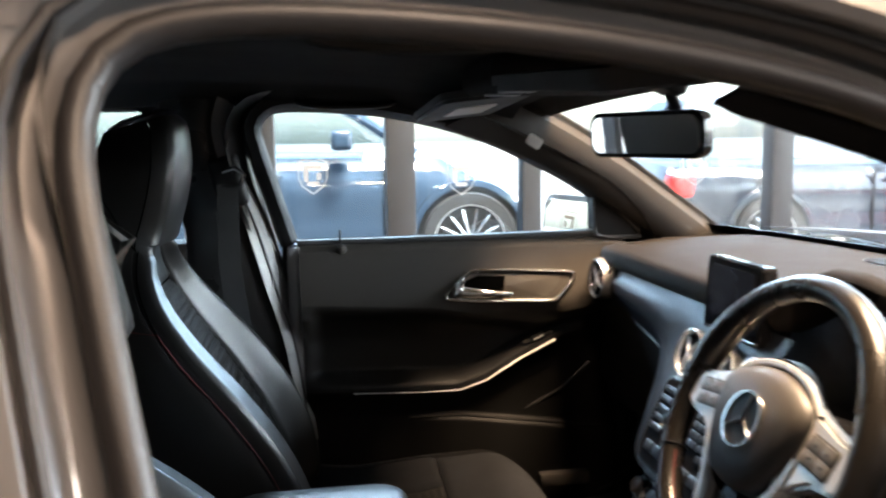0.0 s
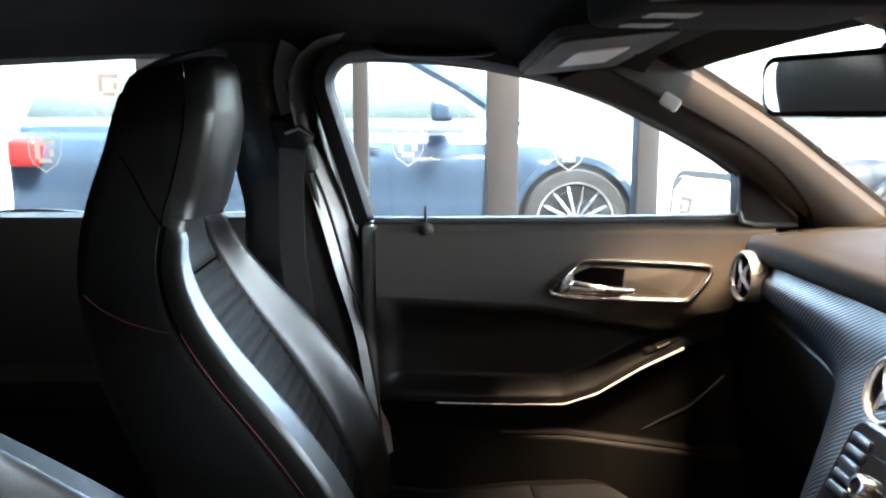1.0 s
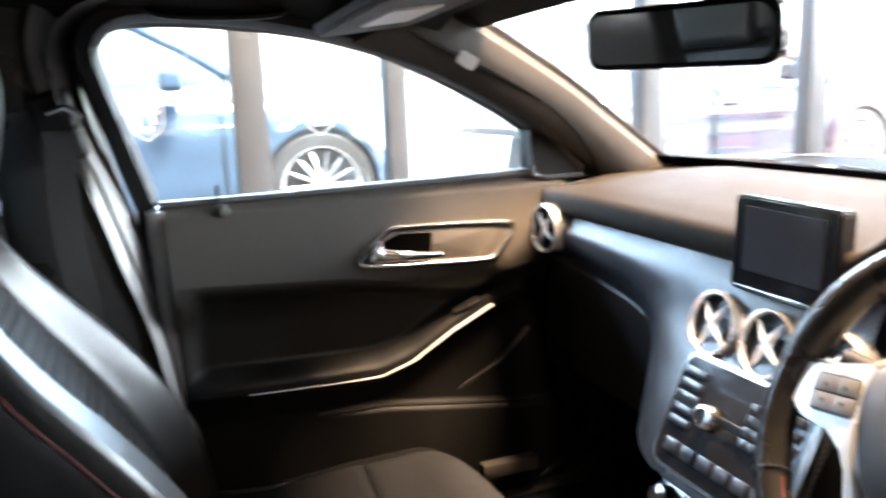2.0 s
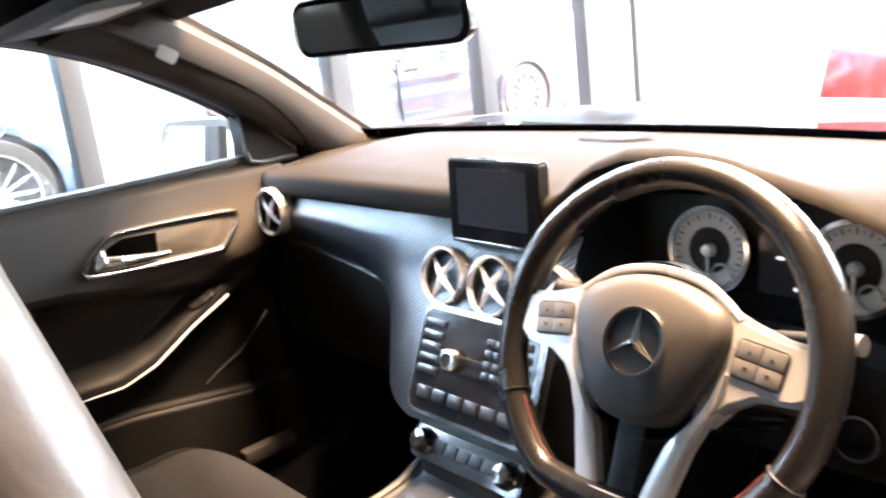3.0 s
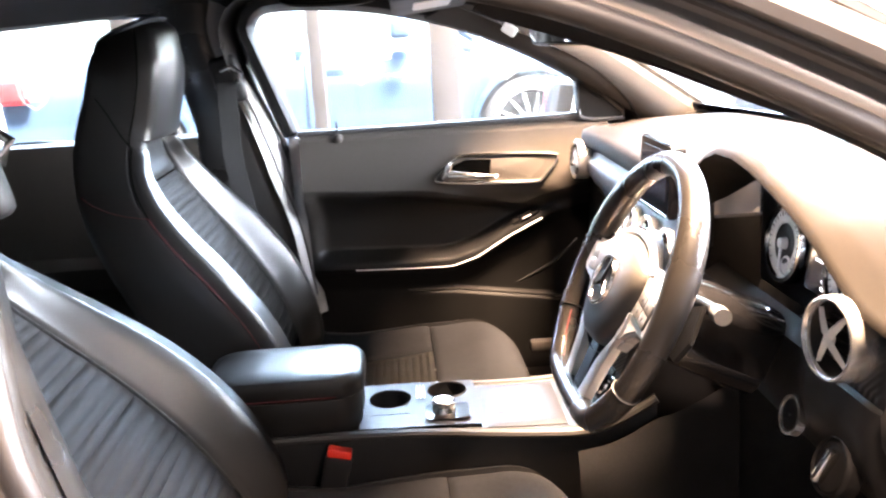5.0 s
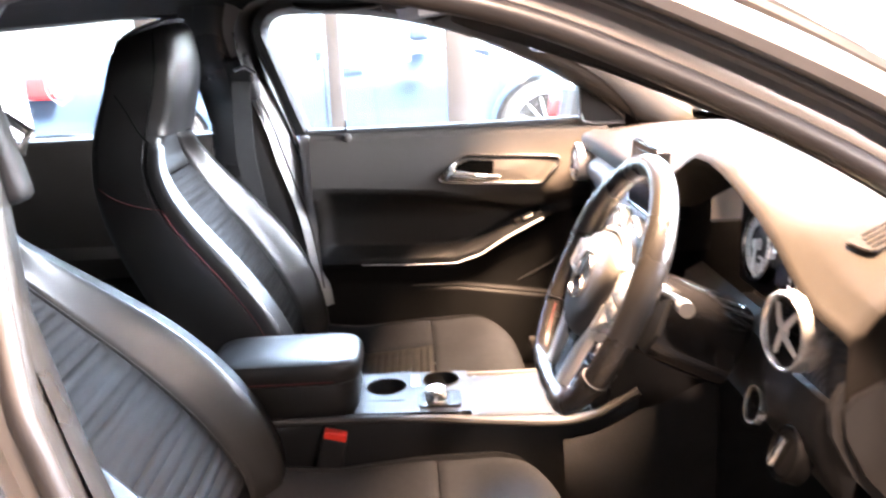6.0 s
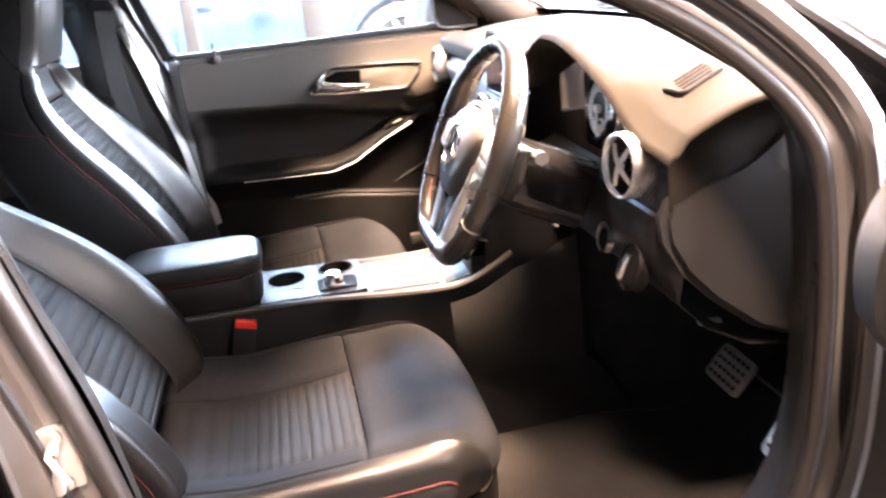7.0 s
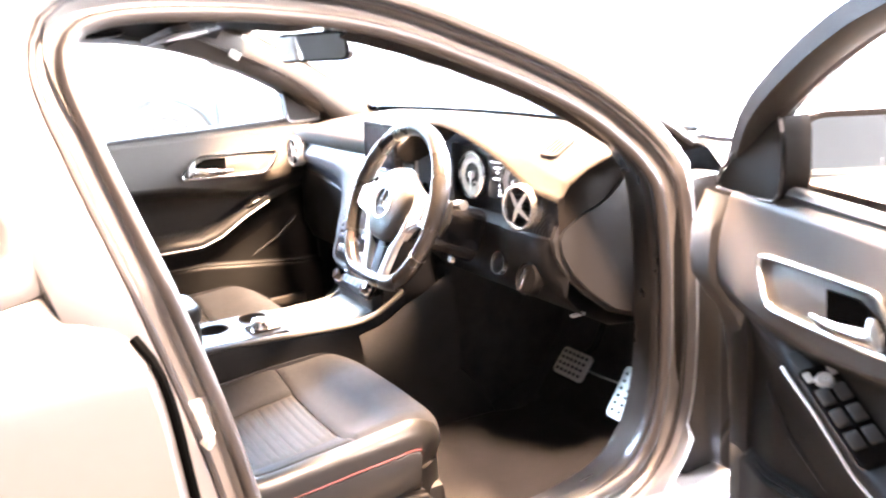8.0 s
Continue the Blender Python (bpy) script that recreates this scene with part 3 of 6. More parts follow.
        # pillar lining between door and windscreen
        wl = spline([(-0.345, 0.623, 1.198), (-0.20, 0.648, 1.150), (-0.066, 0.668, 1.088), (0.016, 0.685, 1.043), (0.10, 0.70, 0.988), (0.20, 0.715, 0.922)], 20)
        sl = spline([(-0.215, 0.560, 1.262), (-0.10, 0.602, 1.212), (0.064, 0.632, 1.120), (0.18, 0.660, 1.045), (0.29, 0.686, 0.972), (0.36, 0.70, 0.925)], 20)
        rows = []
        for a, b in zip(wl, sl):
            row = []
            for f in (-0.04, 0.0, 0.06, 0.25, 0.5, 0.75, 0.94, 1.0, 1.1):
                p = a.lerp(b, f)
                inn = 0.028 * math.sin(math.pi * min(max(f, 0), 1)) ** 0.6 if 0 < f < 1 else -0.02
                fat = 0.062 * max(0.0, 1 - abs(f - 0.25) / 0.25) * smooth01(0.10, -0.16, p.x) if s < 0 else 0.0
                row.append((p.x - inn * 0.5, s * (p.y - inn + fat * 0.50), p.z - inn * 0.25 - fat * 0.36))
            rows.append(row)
        # beside the open door the headliner colour stands for shade on the cloth
        part("windscreen_pillar_lining", thicken(grid(rows), -0.004), PILLAR if s > 0 else HEADL, e, "grey cloth pillar lining" if s > 0 else "cloth pillar lining with its shade put into the colour")
        c = (-0.146, s * 0.592, 1.163)
        part("airbag_tag", plate(rounded(0.034, 0.024, 0.006), frame_at((c[0] - 0.008, s * 0.573, c[2] + 0.002), (-0.35, -s, 0.05), (1, 0, -0.62)), 0.006), LABEL, e, "small pale tag on the pillar")
        # middle pillar lining
        rows = []
        pil = [(1.27, -0.93, -0.775, 0.60), (1.20, -0.93, -0.795, 0.625), (1.10, -0.92, -0.775, 0.655), (0.98, -0.90, -0.735, 0.69), (0.85, -0.90, -0.70, 0.70), (0.70, -0.90, -0.66, 0.705), (0.45, -0.92, -0.63, 0.70), (0.28, -0.93, -0.62, 0.70)]
        front = spline([(q[2], q[3], q[0]) for q in pil], 40)
        for c in front:
            x0, x1, y, z = interp([(-q[0], q[1]) for q in pil], -c.z), c.x, c.y, c.z
            rows.append([(x0 - 0.01, s * (y + 0.05), z), (x0, s * y, z), (x0 + 0.02, s * (y - 0.012), z), (x1 - 0.065, s * (y - 0.016), z), (x1 - 0.042, s * (y - 0.010), z), (x1 - 0.022, s * (y + 0.004), z), (x1 - 0.006, s * (y + 0.026), z), (x1 + 0.003, s * (y + 0.055), z), (x1 + 0.004, s * (y + 0.075), z)])
        part("middle_pillar_lining", grid(rows), TRIMG, e)
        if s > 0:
            # the bright reflection along the dark pillar is put into this strip's colour
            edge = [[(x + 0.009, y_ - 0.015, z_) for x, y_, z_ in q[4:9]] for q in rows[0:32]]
            part("pillar_edge_sheen", grid(edge), EDGE, e, "pale strip standing in for the sheen on the pillar edge")
            for k, rad in ((5, 0.0022), (7, 0.0030)):
                part("pillar_bead", tube([(q[k][0] + 0.010, q[k][1] - 0.017, q[k][2]) for q in rows[3:30]], rad, k=6), RUBBER, e)
        part("footwell_side", box((0.37, s * 0.715, 0.42), (0.34, 0.04, 0.50), 0.012), BLACK, e)
    # roof skin and headliner
    ztab = [(-2.15, 1.20), (-1.8, 1.262), (-1.4, 1.305), (-0.9, 1.326), (-0.5, 1.315), (-0.2, 1.272)]
    rows, lin = [], []
    for i in range(24):
        x = -2.12 + 1.92 * i / 23
        z0 = interp(ztab, x)
        fx = 0.03 * (i / 23) ** 6
        rows.append([(x + fx * (1 - (v / 0.62) ** 2), v, z0 + 0.045 * (1 - (v / 0.62) ** 2)) for v in np.linspace(-0.62, 0.62, 21)])
        lin.append([(x, v, z0 - 0.045 + 0.035 * (1 - (v / 0.66) ** 2) - 0.03 * smooth01(0.52, 0.625, abs(v))) for v in np.linspace(-0.625, 0.625, 23)])
    part("roof", grid(rows), PAINT, e, "grey painted roof")
    part("headliner", thicken(grid(lin), 0.006), HEADL, e, "dark cloth headliner")
    part("windscreen_header", tube([(-0.215, v, 1.268 + 0.03 * (1 - (v / 0.6) ** 2)) for v in np.linspace(-0.60, 0.60, 21)], 0.022, k=8, flat=0.7), HEADL, e)
    # windscreen, cowl, bonnet and nose
    def ws(u, f):
        top = Vector((-0.215 + 0.02 * (1 - u * u), u * 0.60, 1.275 + 0.032 * (1 - u * u)))
        bot = Vector((0.335 + 0.10 * (1 - u * u), u * 0.73, 0.942))
        p = top.lerp(bot, f)
        return p + Vector((0.02, 0, 0.03)) * math.sin(math.pi * f) * 0.6
    g = part("windscreen", grid([[ws(u, f) for u in np.linspace(-1, 1, 25)] for f in np.linspace(0, 1, 12)]), CARGLASS, e)
    g.visible_shadow = False
    part("windscreen_band", thicken(grid([[ws(u, f) + Vector((0.001, 0, -0.004)) for u in np.linspace(-1, 1, 25)] for f in (0.93, 0.945, 0.955, 0.965, 0.985, 1.0)]), 0.002), GLOSSB, e, "black band along the windscreen foot")
    part("windscreen_band", thicken(grid([[ws(u, f) + Vector((0.001, 0, -0.004)) for u in np.linspace(-1, 1, 25)] for f in (0.0, 0.04, 0.09, 0.13, 0.18)]), 0.002), HEADL, e, "black band along the windscreen top")
    for s in (-1, 1):
        part("windscreen_seal", tube([ws(s * 1.0, f) for f in np.linspace(0, 1, 16)], 0.008, k=6), RUBBER, e)
    part("cowl", grid([[(0.335 + 0.10 * (1 - u * u) + dx, u * 0.74, 0.942 + dz) for u in np.linspace(-1, 1, 21)] for dx, dz in ((0, 0.0), (0.03, -0.012), (0.08, -0.01))]), BLACK, e)
    rows = []
    for f in np.linspace(0, 1, 16):
        x0 = 0.42 + 0.85 * f
        rows.append([(x0 + 0.09 * (1 - u * u) * (1 + 0.6 * f), u * (0.80 - 0.1 * f), 0.945 - 0.17 * f ** 1.6 + 0.035 * (1 - u * u)) for u in np.linspace(-1, 1, 17)])
    part("bonnet", grid(rows), PAINT, e, "grey painted bonnet")
    rows = []
    for z, bx in ((0.775, 1.30), (0.70, 1.40), (0.55, 1.47), (0.35, 1.47), (0.2, 1.40)):
        rows.append([(bx - 0.30 * u ** 4 + 0.09 * (1 - u * u) - 0.09, u * 0.80, z) for u in np.linspace(-1, 1, 17)])
    part("front_bumper", grid(rows), PAINT, e)
    for s in (-1, 1):
        part("headlamp", box((1.22, s * 0.60, 0.66), (0.26, 0.26, 0.12), 0.05, seg=3), SILVER, e, "clear headlamp")
    part("rear_hatch", grid([[(x + 0.05 * (1 - u * u) * -1, u * 0.64, z) for u in np.linspace(-1, 1, 13)] for x, z in ((-2.08, 1.20), (-2.16, 1.0), (-2.24, 0.9), (-2.26, 0.7))]), PAINT, e)
    part("rear_bumper", grid([[(x + 0.16 * u ** 4, u * 0.84, z) for u in np.linspace(-1, 1, 13)] for x, z in ((-2.26, 0.72), (-2.36, 0.62), (-2.36, 0.35), (-2.28, 0.2))]), PAINT, e)
    for s in (-1, 1):
        part("tail_lamp", box((-2.2, s * 0.68, 0.82), (0.14, 0.24, 0.16), 0.04, seg=3), REDL, e, "red rear lamp")
    # carpeted floor pan and bulkhead
    rows = []
    for x, z in ((-1.75, 0.24), (-1.2, 0.20), (-0.9, 0.19), (-0.2, 0.175), (0.20, 0.18), (0.34, 0.22), (0.46, 0.34), (0.52, 0.55), (0.52, 0.90)):
        rows.append([(x, v, z + (0.10 * smooth01(0.66, 0.74, abs(v)) if x < 0.3 else 0) + 0.006 * math.sin(9 * v + 11 * x)) for v in np.linspace(-0.75, 0.75, 31)])
    part("carpet", thicken(grid(rows), 0.01), CARPET, e, "black carpeted floor pan")
    part("underfloor", box((-0.5, 0, 0.13), (2.3, 1.6, 0.05), 0.01), BLACK, e)
    part("rear_bulkhead", box((-1.98, 0, 0.60), (0.03, 1.4, 0.75), 0.01), BLACK, e)
    return e


car_shell()


# ---------------------------------------------------------------- doors
STRIP = [(-0.60, 0.606), (-0.543, 0.604), (-0.40, 0.599), (-0.305, 0.598), (-0.241, 0.618), (-0.156, 0.668), (-0.077, 0.706), (-0.05, 0.716)]
RECESS = [(-0.66, 0.803), (-0.59, 0.800), (-0.36, 0.786), (-0.19, 0.752), (-0.10, 0.728), (-0.05, 0.716), (0.1, 0.70)]


def strip_z(x):
    return interp(STRIP, x) if x < -0.05 else 0.716 + 0.2 * (x + 0.05)


def card(x, z):
    """How far the inner door panel stands from the car's middle at a place."""
    y = 0.690 - 0.042 * smooth01(0.975, 0.785, z) * smooth01(0.72, 0.79, z) + 0.006
    y += 0.030 * smooth01(0.925, 0.950, z)
    zr, zs = interp(RECESS, x), strip_z(x)
    span = max(zr - zs, 0.002)
    fade = smooth01(-0.02, -0.16, x) * smooth01(-0.650, -0.615, x)
    inside = smooth01(zr + 0.008, zr - 0.030, z) * smooth01(zs + 0.018, zs + 0.045, z) * fade
    y += 0.028 * inside
    arm = smooth01(zs + 0.026, zs + 0.008, z) * smooth01(zs - 0.020, zs - 0.003, z)
    y -= 0.012 * arm * (0.45 + 0.55 * smooth01(0.02, -0.10, x)) * smooth01(-0.68, -0.60, x)
    y += 0.016 * smooth01(zs - 0.01, zs - 0.07, z)
    lip = 0.529 - 0.145 * (x + 0.297) if x > -0.297 else 0.529
    y -= 0.020 * smooth01(lip + 0.008, lip - 0.010, z) * smooth01(-0.45, -0.30, x)
    y += 0.02 * smooth01(-0.02, 0.09, x) * smooth01(0.9, 0.75, z)
    return y


def car_door(name, s, M, label):
    e = thing(name, (0.22, s * 0.82, 0.45), label, "car door", kind="structure")

    def put(nm, bm, material, parent=e, lab="", smooth=True):
        bmesh.ops.transform(bm, matrix=M, verts=bm.verts)
        return part(nm, bm, material, parent, lab, smooth)

    def q(x, z, off=0.0):
        return Vector((x, s * (card(x, z) - off), z))
    xs = np.linspace(-0.655, 0.095, 76)
    cols = []
    for x in xs:
        lip = 0.529 - 0.145 * (x + 0.297) if x > -0.297 else 0.529
        st, rc = strip_z(x), interp(RECESS, x)
        br = [0.30, lip - 0.014, lip + 0.012, st - 0.040, st - 0.002, st + 0.022, st + 0.052, rc - 0.032, rc + 0.010, 0.922, 0.955]
        for i in range(1, len(br)):
            br[i] = max(br[i], br[i - 1] + 0.004)
        col = []
        for a, b, n in zip(br, br[1:], (8, 8, 6, 10, 8, 10, 4, 6, 8, 10)):
            col += [a + (b - a) * i / n for i in range(n)]
        col.append(br[-1])
        cols.append([q(x + (0.0 if x > -0.6 else -0.02 * (z - 0.6)), z) for z in col])
    rows = cols
    put("door_panel", grid([c[60:] for c in cols]), DOORU, lab="soft brown-grey upper door panel")
    put("door_insert", grid([c[46:61] for c in cols]), DOORM, lab="black padded door insert")
    put("arm_rest", grid([c[32:47] for c in cols]), BLACK, lab="smooth black door arm rest")
    put("lower_panel", grid([c[:33] for c in cols]), MATTEB, lab="black plastic lower door panel")
    # rolled sill under the glass
    put("sill_roll", tube([(x, s * 0.722, 0.948 + 0.004 * math.sin(3 * x)) for x in np.linspace(-0.665, 0.07, 24)], 0.014, k=8, flat=0.7), SOFT)
    # rear and front edge plates
    put("door_edge", box((-0.672, s * 0.775, 0.62), (0.03, 0.16, 0.64), 0.01), PAINT, lab="grey painted door edge")
    put("front_edge", box((0.12, s * 0.785, 0.62), (0.06, 0.13, 0.62), 0.015), BLACK)
    # gusset between panel and hinge side
    if s < 0:
        rows = []
        for z in np.linspace(0.31, 0.925, 36):
            c, b = card(0.09, z), 0.016 * smooth01(0.60, 0.70, z) * smooth01(0.925, 0.86, z)
            w = 0.012 + 0.070 * smooth01(0.40, 0.56, z)
            rows.append([(0.088, s * (c + 0.001), z), (0.100, s * (c + 0.004), z), (0.108, s * (c - b * 0.5), z), (0.104 + w * 0.5, s * (c - b), z), (0.104 + w * 0.85, s * (c - b * 0.6 + 0.002), z), (0.104 + w, s * (c + 0.012), z), (0.106 + w, s * (c + 0.06), z)])
        put("hinge_side_pod", grid(rows), SOFT, lab="dark moulded bulge at the hinge side")
    put("front_gusset", grid([[(0.09, s * (card(0.09, z) + 0.002), z), (0.115, s * (card(0.09, z) + 0.03), z), (0.13, s * (card(0.09, z) + 0.075), z)] for z in np.linspace(0.31, 0.95, 20)]), RUBBER)
    # outer skin
    rows = []
    for z in np.linspace(0.27, 0.945, 16):
        bulge = 0.885 - 0.085 * smooth01(0.80, 0.95, z) - 0.03 * smooth01(0.45, 0.28, z)
        rows.append([(x, s * (bulge - 0.01 * (abs(x + 0.25) / 0.5) ** 4), z) for x in np.linspace(-0.70, 0.20, 18)])
    put("outer_skin", thicken(grid(rows), 0.006), PAINT, lab="grey painted outer door skin")
    # window frame, channel seal and glass
    wf = spline([(0.13, 0, 0.945), (0.085, 0, 0.985), (0.020, 0, 1.040), (-0.066, 0, 1.090), (-0.20, 0, 1.152), (-0.325, 0, 1.196), (-0.475, 0, 1.228), (-0.62, 0, 1.243), (-0.70, 0, 1.238), (-0.735, 0, 1.205), (-0.728, 0, 1.16), (-0.70, 0, 1.06), (-0.668, 0, 0.945)], 70)
    out = []
    for i, p in enumerate(wf):
        t = wf[min(i + 1, 69)] - wf[max(i - 1, 0)]
        n = Vector((-t.z, 0, t.x)).normalized()
        if n.dot(p - Vector((-0.3, 0, 1.0))) < 0:
            n = -n
        row = []
        for d, h in ((-0.004, -0.012), (-0.004, -0.045), (0.006, -0.060), (0.026, -0.058), (0.034, -0.045), (0.034, 0.004), (0.02, 0.012), (0.004, 0.010)):
            x, z = p.x + n.x * d, p.z + n.z * d
            row.append((x, s * (side_y(z) - 0.035 + h), z))
        out.append(row)
    fr = put("window_frame", capped(out), BLACK, lab="black window frame of the door")
    put("glass_channel", tube([(p.x, s * (side_y(p.z) - 0.052), p.z) for p in wf], 0.007, k=6, up=(0, 1, 0)), RUBBER, fr)
    if s > 0:
        c = Vector((-0.33, 0, 1.05))
        rows = [[(k.x, s * (side_y(k.z) - 0.045), k.z) for k in (p, p.lerp(c, 0.5), c)] for p in wf]
        g = put("door_glass", grid(rows, close_v=True), CARGLASS, lab="clear raised side window")
        g.visible_shadow = False
    # sail panel with its raised rim
    sail = [(0.138, 0.938), (0.058, 0.938), (0.030, 0.945), (0.024, 0.965), (0.022, 1.030), (0.030, 1.046), (0.060, 1.022), (0.10, 0.986), (0.135, 0.955)] if s > 0 else [(0.150, 0.930), (0.060, 0.930), (-0.012, 0.935), (-0.027, 0.948), (-0.033, 0.975), (-0.031, 1.040), (-0.022, 1.060), (0.008, 1.056), (0.060, 1.025), (0.105, 0.988), (0.146, 0.950)]
    m = Matrix(((1, 0, 0, 0), (0, 0, -s, s * 0.700), (0, 1, 0, 0), (0, 0, 0, 1)))
    sp = put("sail_panel", plate(sail, m @ Matrix.Translation((0, 0, -0.045)), 0.045, 0.004), MATTEB, lab="triangular black mirror foot cover")
    put("sail_rim", tube([Vector((x, s * 0.698, z)) for x, z in sail], 0.005 if s > 0 else 0.0028, closed=True, k=6), RUBBER, sp)
    # outside mirror
    my, mz = (0.897, 0.952) if s > 0 else (0.910, 0.970)
    rows = []
    for f, w, h in ((0.0, 0.86, 0.80), (0.15, 1.0, 0.98), (0.5, 0.98, 0.98), (0.85, 0.78, 0.8), (1.0, 0.4, 0.45)):
        ring = []
        for px, pz in rounded((0.252 if s > 0 else 0.240) * w, (0.150 if s > 0 else 0.160) * h, 0.045 * h, 5):
            ring.append(Vector((0.030 + f * 0.10 + px * (0.34 if s > 0 else 0.52), s * (my - px), mz + pz)))
        rows.append([v if s > 0 else v for v in ring])
    hs = put("mirror_housing", capped(rows), PAINT, lab="grey painted mirror housing")
    mm = frame_at((0.024, s * my, mz), (-0.97, -0.24, 0.10) if s > 0 else (-0.879, 0.47, 0.083), (0.34, -s, 0))
    put("mirror_rim", plate(rounded(0.249 if s > 0 else 0.262, 0.149 if s > 0 else 0.158, 0.042), mm @ Matrix.Translation((0, 0, -0.004)), 0.009, 0.003), KEYPL if s > 0 else BLACK, hs, "grey mirror rim" if s > 0 else "black mirror rim")
    put("mirror_glass", plate(rounded(0.222 if s > 0 else 0.240, 0.120 if s > 0 else 0.138, 0.032), mm @ Matrix.Translation((0, 0, 0.0045)), 0.002, 0.0005), MIRROR, hs, "bright mirror glass")
    put("mirror_stalk", box((0.065, s * 0.765, 0.915), (0.07, 0.09, 0.03), 0.012, seg=3), BLACK, hs)
    # door pull with chrome surround
    hs_l = [(-0.338, 0.824), (-0.325, 0.815), (-0.20, 0.806), (-0.10, 0.802), (-0.078, 0.806), (-0.060, 0.824), (-0.040, 0.846), (-0.036, 0.860), (-0.05, 0.866), (-0.15, 0.872), (-0.262, 0.875), (-0.285, 0.868), (-0.325, 0.838)]
    loop = spline([(x, 0, z) for x, z in hs_l], 60, closed=True)
    put("pull_surround", tube([q(p.x, p.z, 0.004) for p in loop], 0.0048, closed=True, k=8, up=(0, 1, 0)), CHROME, lab="chrome ring round the door pull")
    rows = []
    for p in loop:
        c = Vector((-0.19, 0, 0.840))
        rows.append([q(p.x, p.z, 0.003), q(p.x + (c.x - p.x) * 0.06, p.z + (c.z - p.z) * 0.10, -0.001), q(p.x + (c.x - p.x) * 0.5, p.z + (c.z - p.z) * 0.5, 0.002), q(c.x, c.z, 0.003)])
    put("pull_inlay", grid(rows, close_v=True), INLAY, lab="satin inlay behind the door pull")
    yc = card(-0.26, 0.838)
    cup = [(x, z) for x, z in ((-0.318, 0.826), (-0.27, 0.814), (-0.205, 0.810), (-0.200, 0.862), (-0.262, 0.866), (-0.30, 0.85))]
    # flat plate: the hollow cup's shade is put into its black
    put("pull_cup", plate([(x, z) for x, z in cup], Matrix(((1, 0, 0, 0), (0, 0, -s, s * (yc - 0.002)), (0, 1, 0, 0), (0, 0, 0, 1))), 0.004, 0.001), VOID)
    hp = spline([(-0.312, 0, 0.832), (-0.29, 0, 0.830), (-0.25, 0, 0.827), (-0.205, 0, 0.823), (-0.185, 0, 0.822)], 14)
    put("pull_lever", tube([(p.x, s * (yc - 0.014 - 0.010 * math.sin(math.pi * i / 13)), p.z) for i, p in enumerate(hp)], [0.0135 - 0.0085 * i / 13 for i in range(14)], k=10, flat=0.8, up=(0, 1, 0)), CHROME, lab="chrome door pull lever")
    put("pull_hook", tube([(-0.318, s * (yc - 0.018), 0.822), (-0.308, s * (yc - 0.018), 0.838), (-0.300, s * (yc - 0.014), 0.856)], [0.007, 0.011, 0.005], k=8), CHROME)
    # bright strip under the arm rest
    sp_ = spline([(x, 0, strip_z(x)) for x in np.linspace(-0.548, -0.075, 24)], 60)
    put("bright_strip", tube([q(p.x, p.z - 0.003, 0.006) for p in sp_], [0.0015] * 20 + [0.0015 + 0.0014 * i / 39 for i in range(40)], k=8, up=(0, 1, 0)), VANE, lab="bright metal strip under the arm rest")
    sw = plate(rounded(0.075, 0.022, 0.008), frame_at(q(-0.115, strip_z(-0.115) + 0.024, 0.004), (-0.35, -s * 0.6, 0.75), (1, 0, 0.42)), 0.006, 0.002)
    swp = put("switch_plate", sw, BLACK)
    if s > 0:
        put("window_switch", plate(rounded(0.030, 0.012, 0.003), frame_at(q(-0.115, strip_z(-0.115) + 0.024, 0.012), (-0.35, -s * 0.6, 0.75), (1, 0, 0.42)), 0.006, 0.002), CHROME, swp)
    else:
        mmx = frame_at(q(-0.19, strip_z(-0.19) + 0.028, 0.004), (-0.45, -s * 0.30, 0.85), (1, 0, 0.55))
        put("switch_block", plate(rounded(0.165, 0.052, 0.012), mmx, 0.008, 0.003), GLOSSB, swp)
        put("mirror_dial", lathe([(0.001, 0.014), (0.011, 0.014), (0.013, 0.008)], mmx @ Matrix.Translation((0.054, 0, 0)), 18), SILVER, swp)
        for ix in range(4):
            for iy in (-1, 1):
                if ix == 3 and iy:
                    put("window_button", box((0, 0, 0), (0.016, 0.010, 0.006), 0.002, m=mmx @ Matrix.Translation((0.066, iy * 0.017, 0.008))), SILVER, swp)
                else:
                    put("window_button", box((0, 0, 0), (0.026, 0.018, 0.007), 0.003, m=mmx @ Matrix.Translation((0.030 - 0.036 * ix, iy * 0.012, 0.009))), KEYPL, swp)
    # pocket lip, lock pin and its collar
    put("pocket_lip", tube([q(x, (0.529 - 0.145 * (x + 0.297)) if x > -0.297 else 0.529, 0.002) for x in np.linspace(-0.42, 0.05, 24)], 0.004, k=6), MATTEB)
    put("pocket_brace", tube([q(-0.14, 0.53, -0.004), q(-0.05, 0.575, 0.0), q(0.02, 0.635, 0.0)], 0.005, k=6), BLACK)
    put("lower_edge_strip", box((-0.06, s * 0.655, 0.375), (0.12, 0.03, 0.03), 0.008), PILLAR)
    put("lock_pin", tube([(-0.568, s * 0.706, 0.945), (-0.568, s * 0.706, 0.968), (-0.568, s * 0.706, 0.974)], [0.0030, 0.0030, 0.0022], k=10), BLACK, lab="small upright lock pin")
    put("lock_collar", lathe([(0.001, 0.010), (0.007, 0.009), (0.0115, 0.005), (0.013, -0.004)], frame_at((-0.566, s * 0.692, 0.932), (0, -s, 0.35), (1, 0, 0)), 18), DOORU)
    return e


car_door("door_1", 1, Matrix(), "closed front passenger door with dark panel and chrome pull")
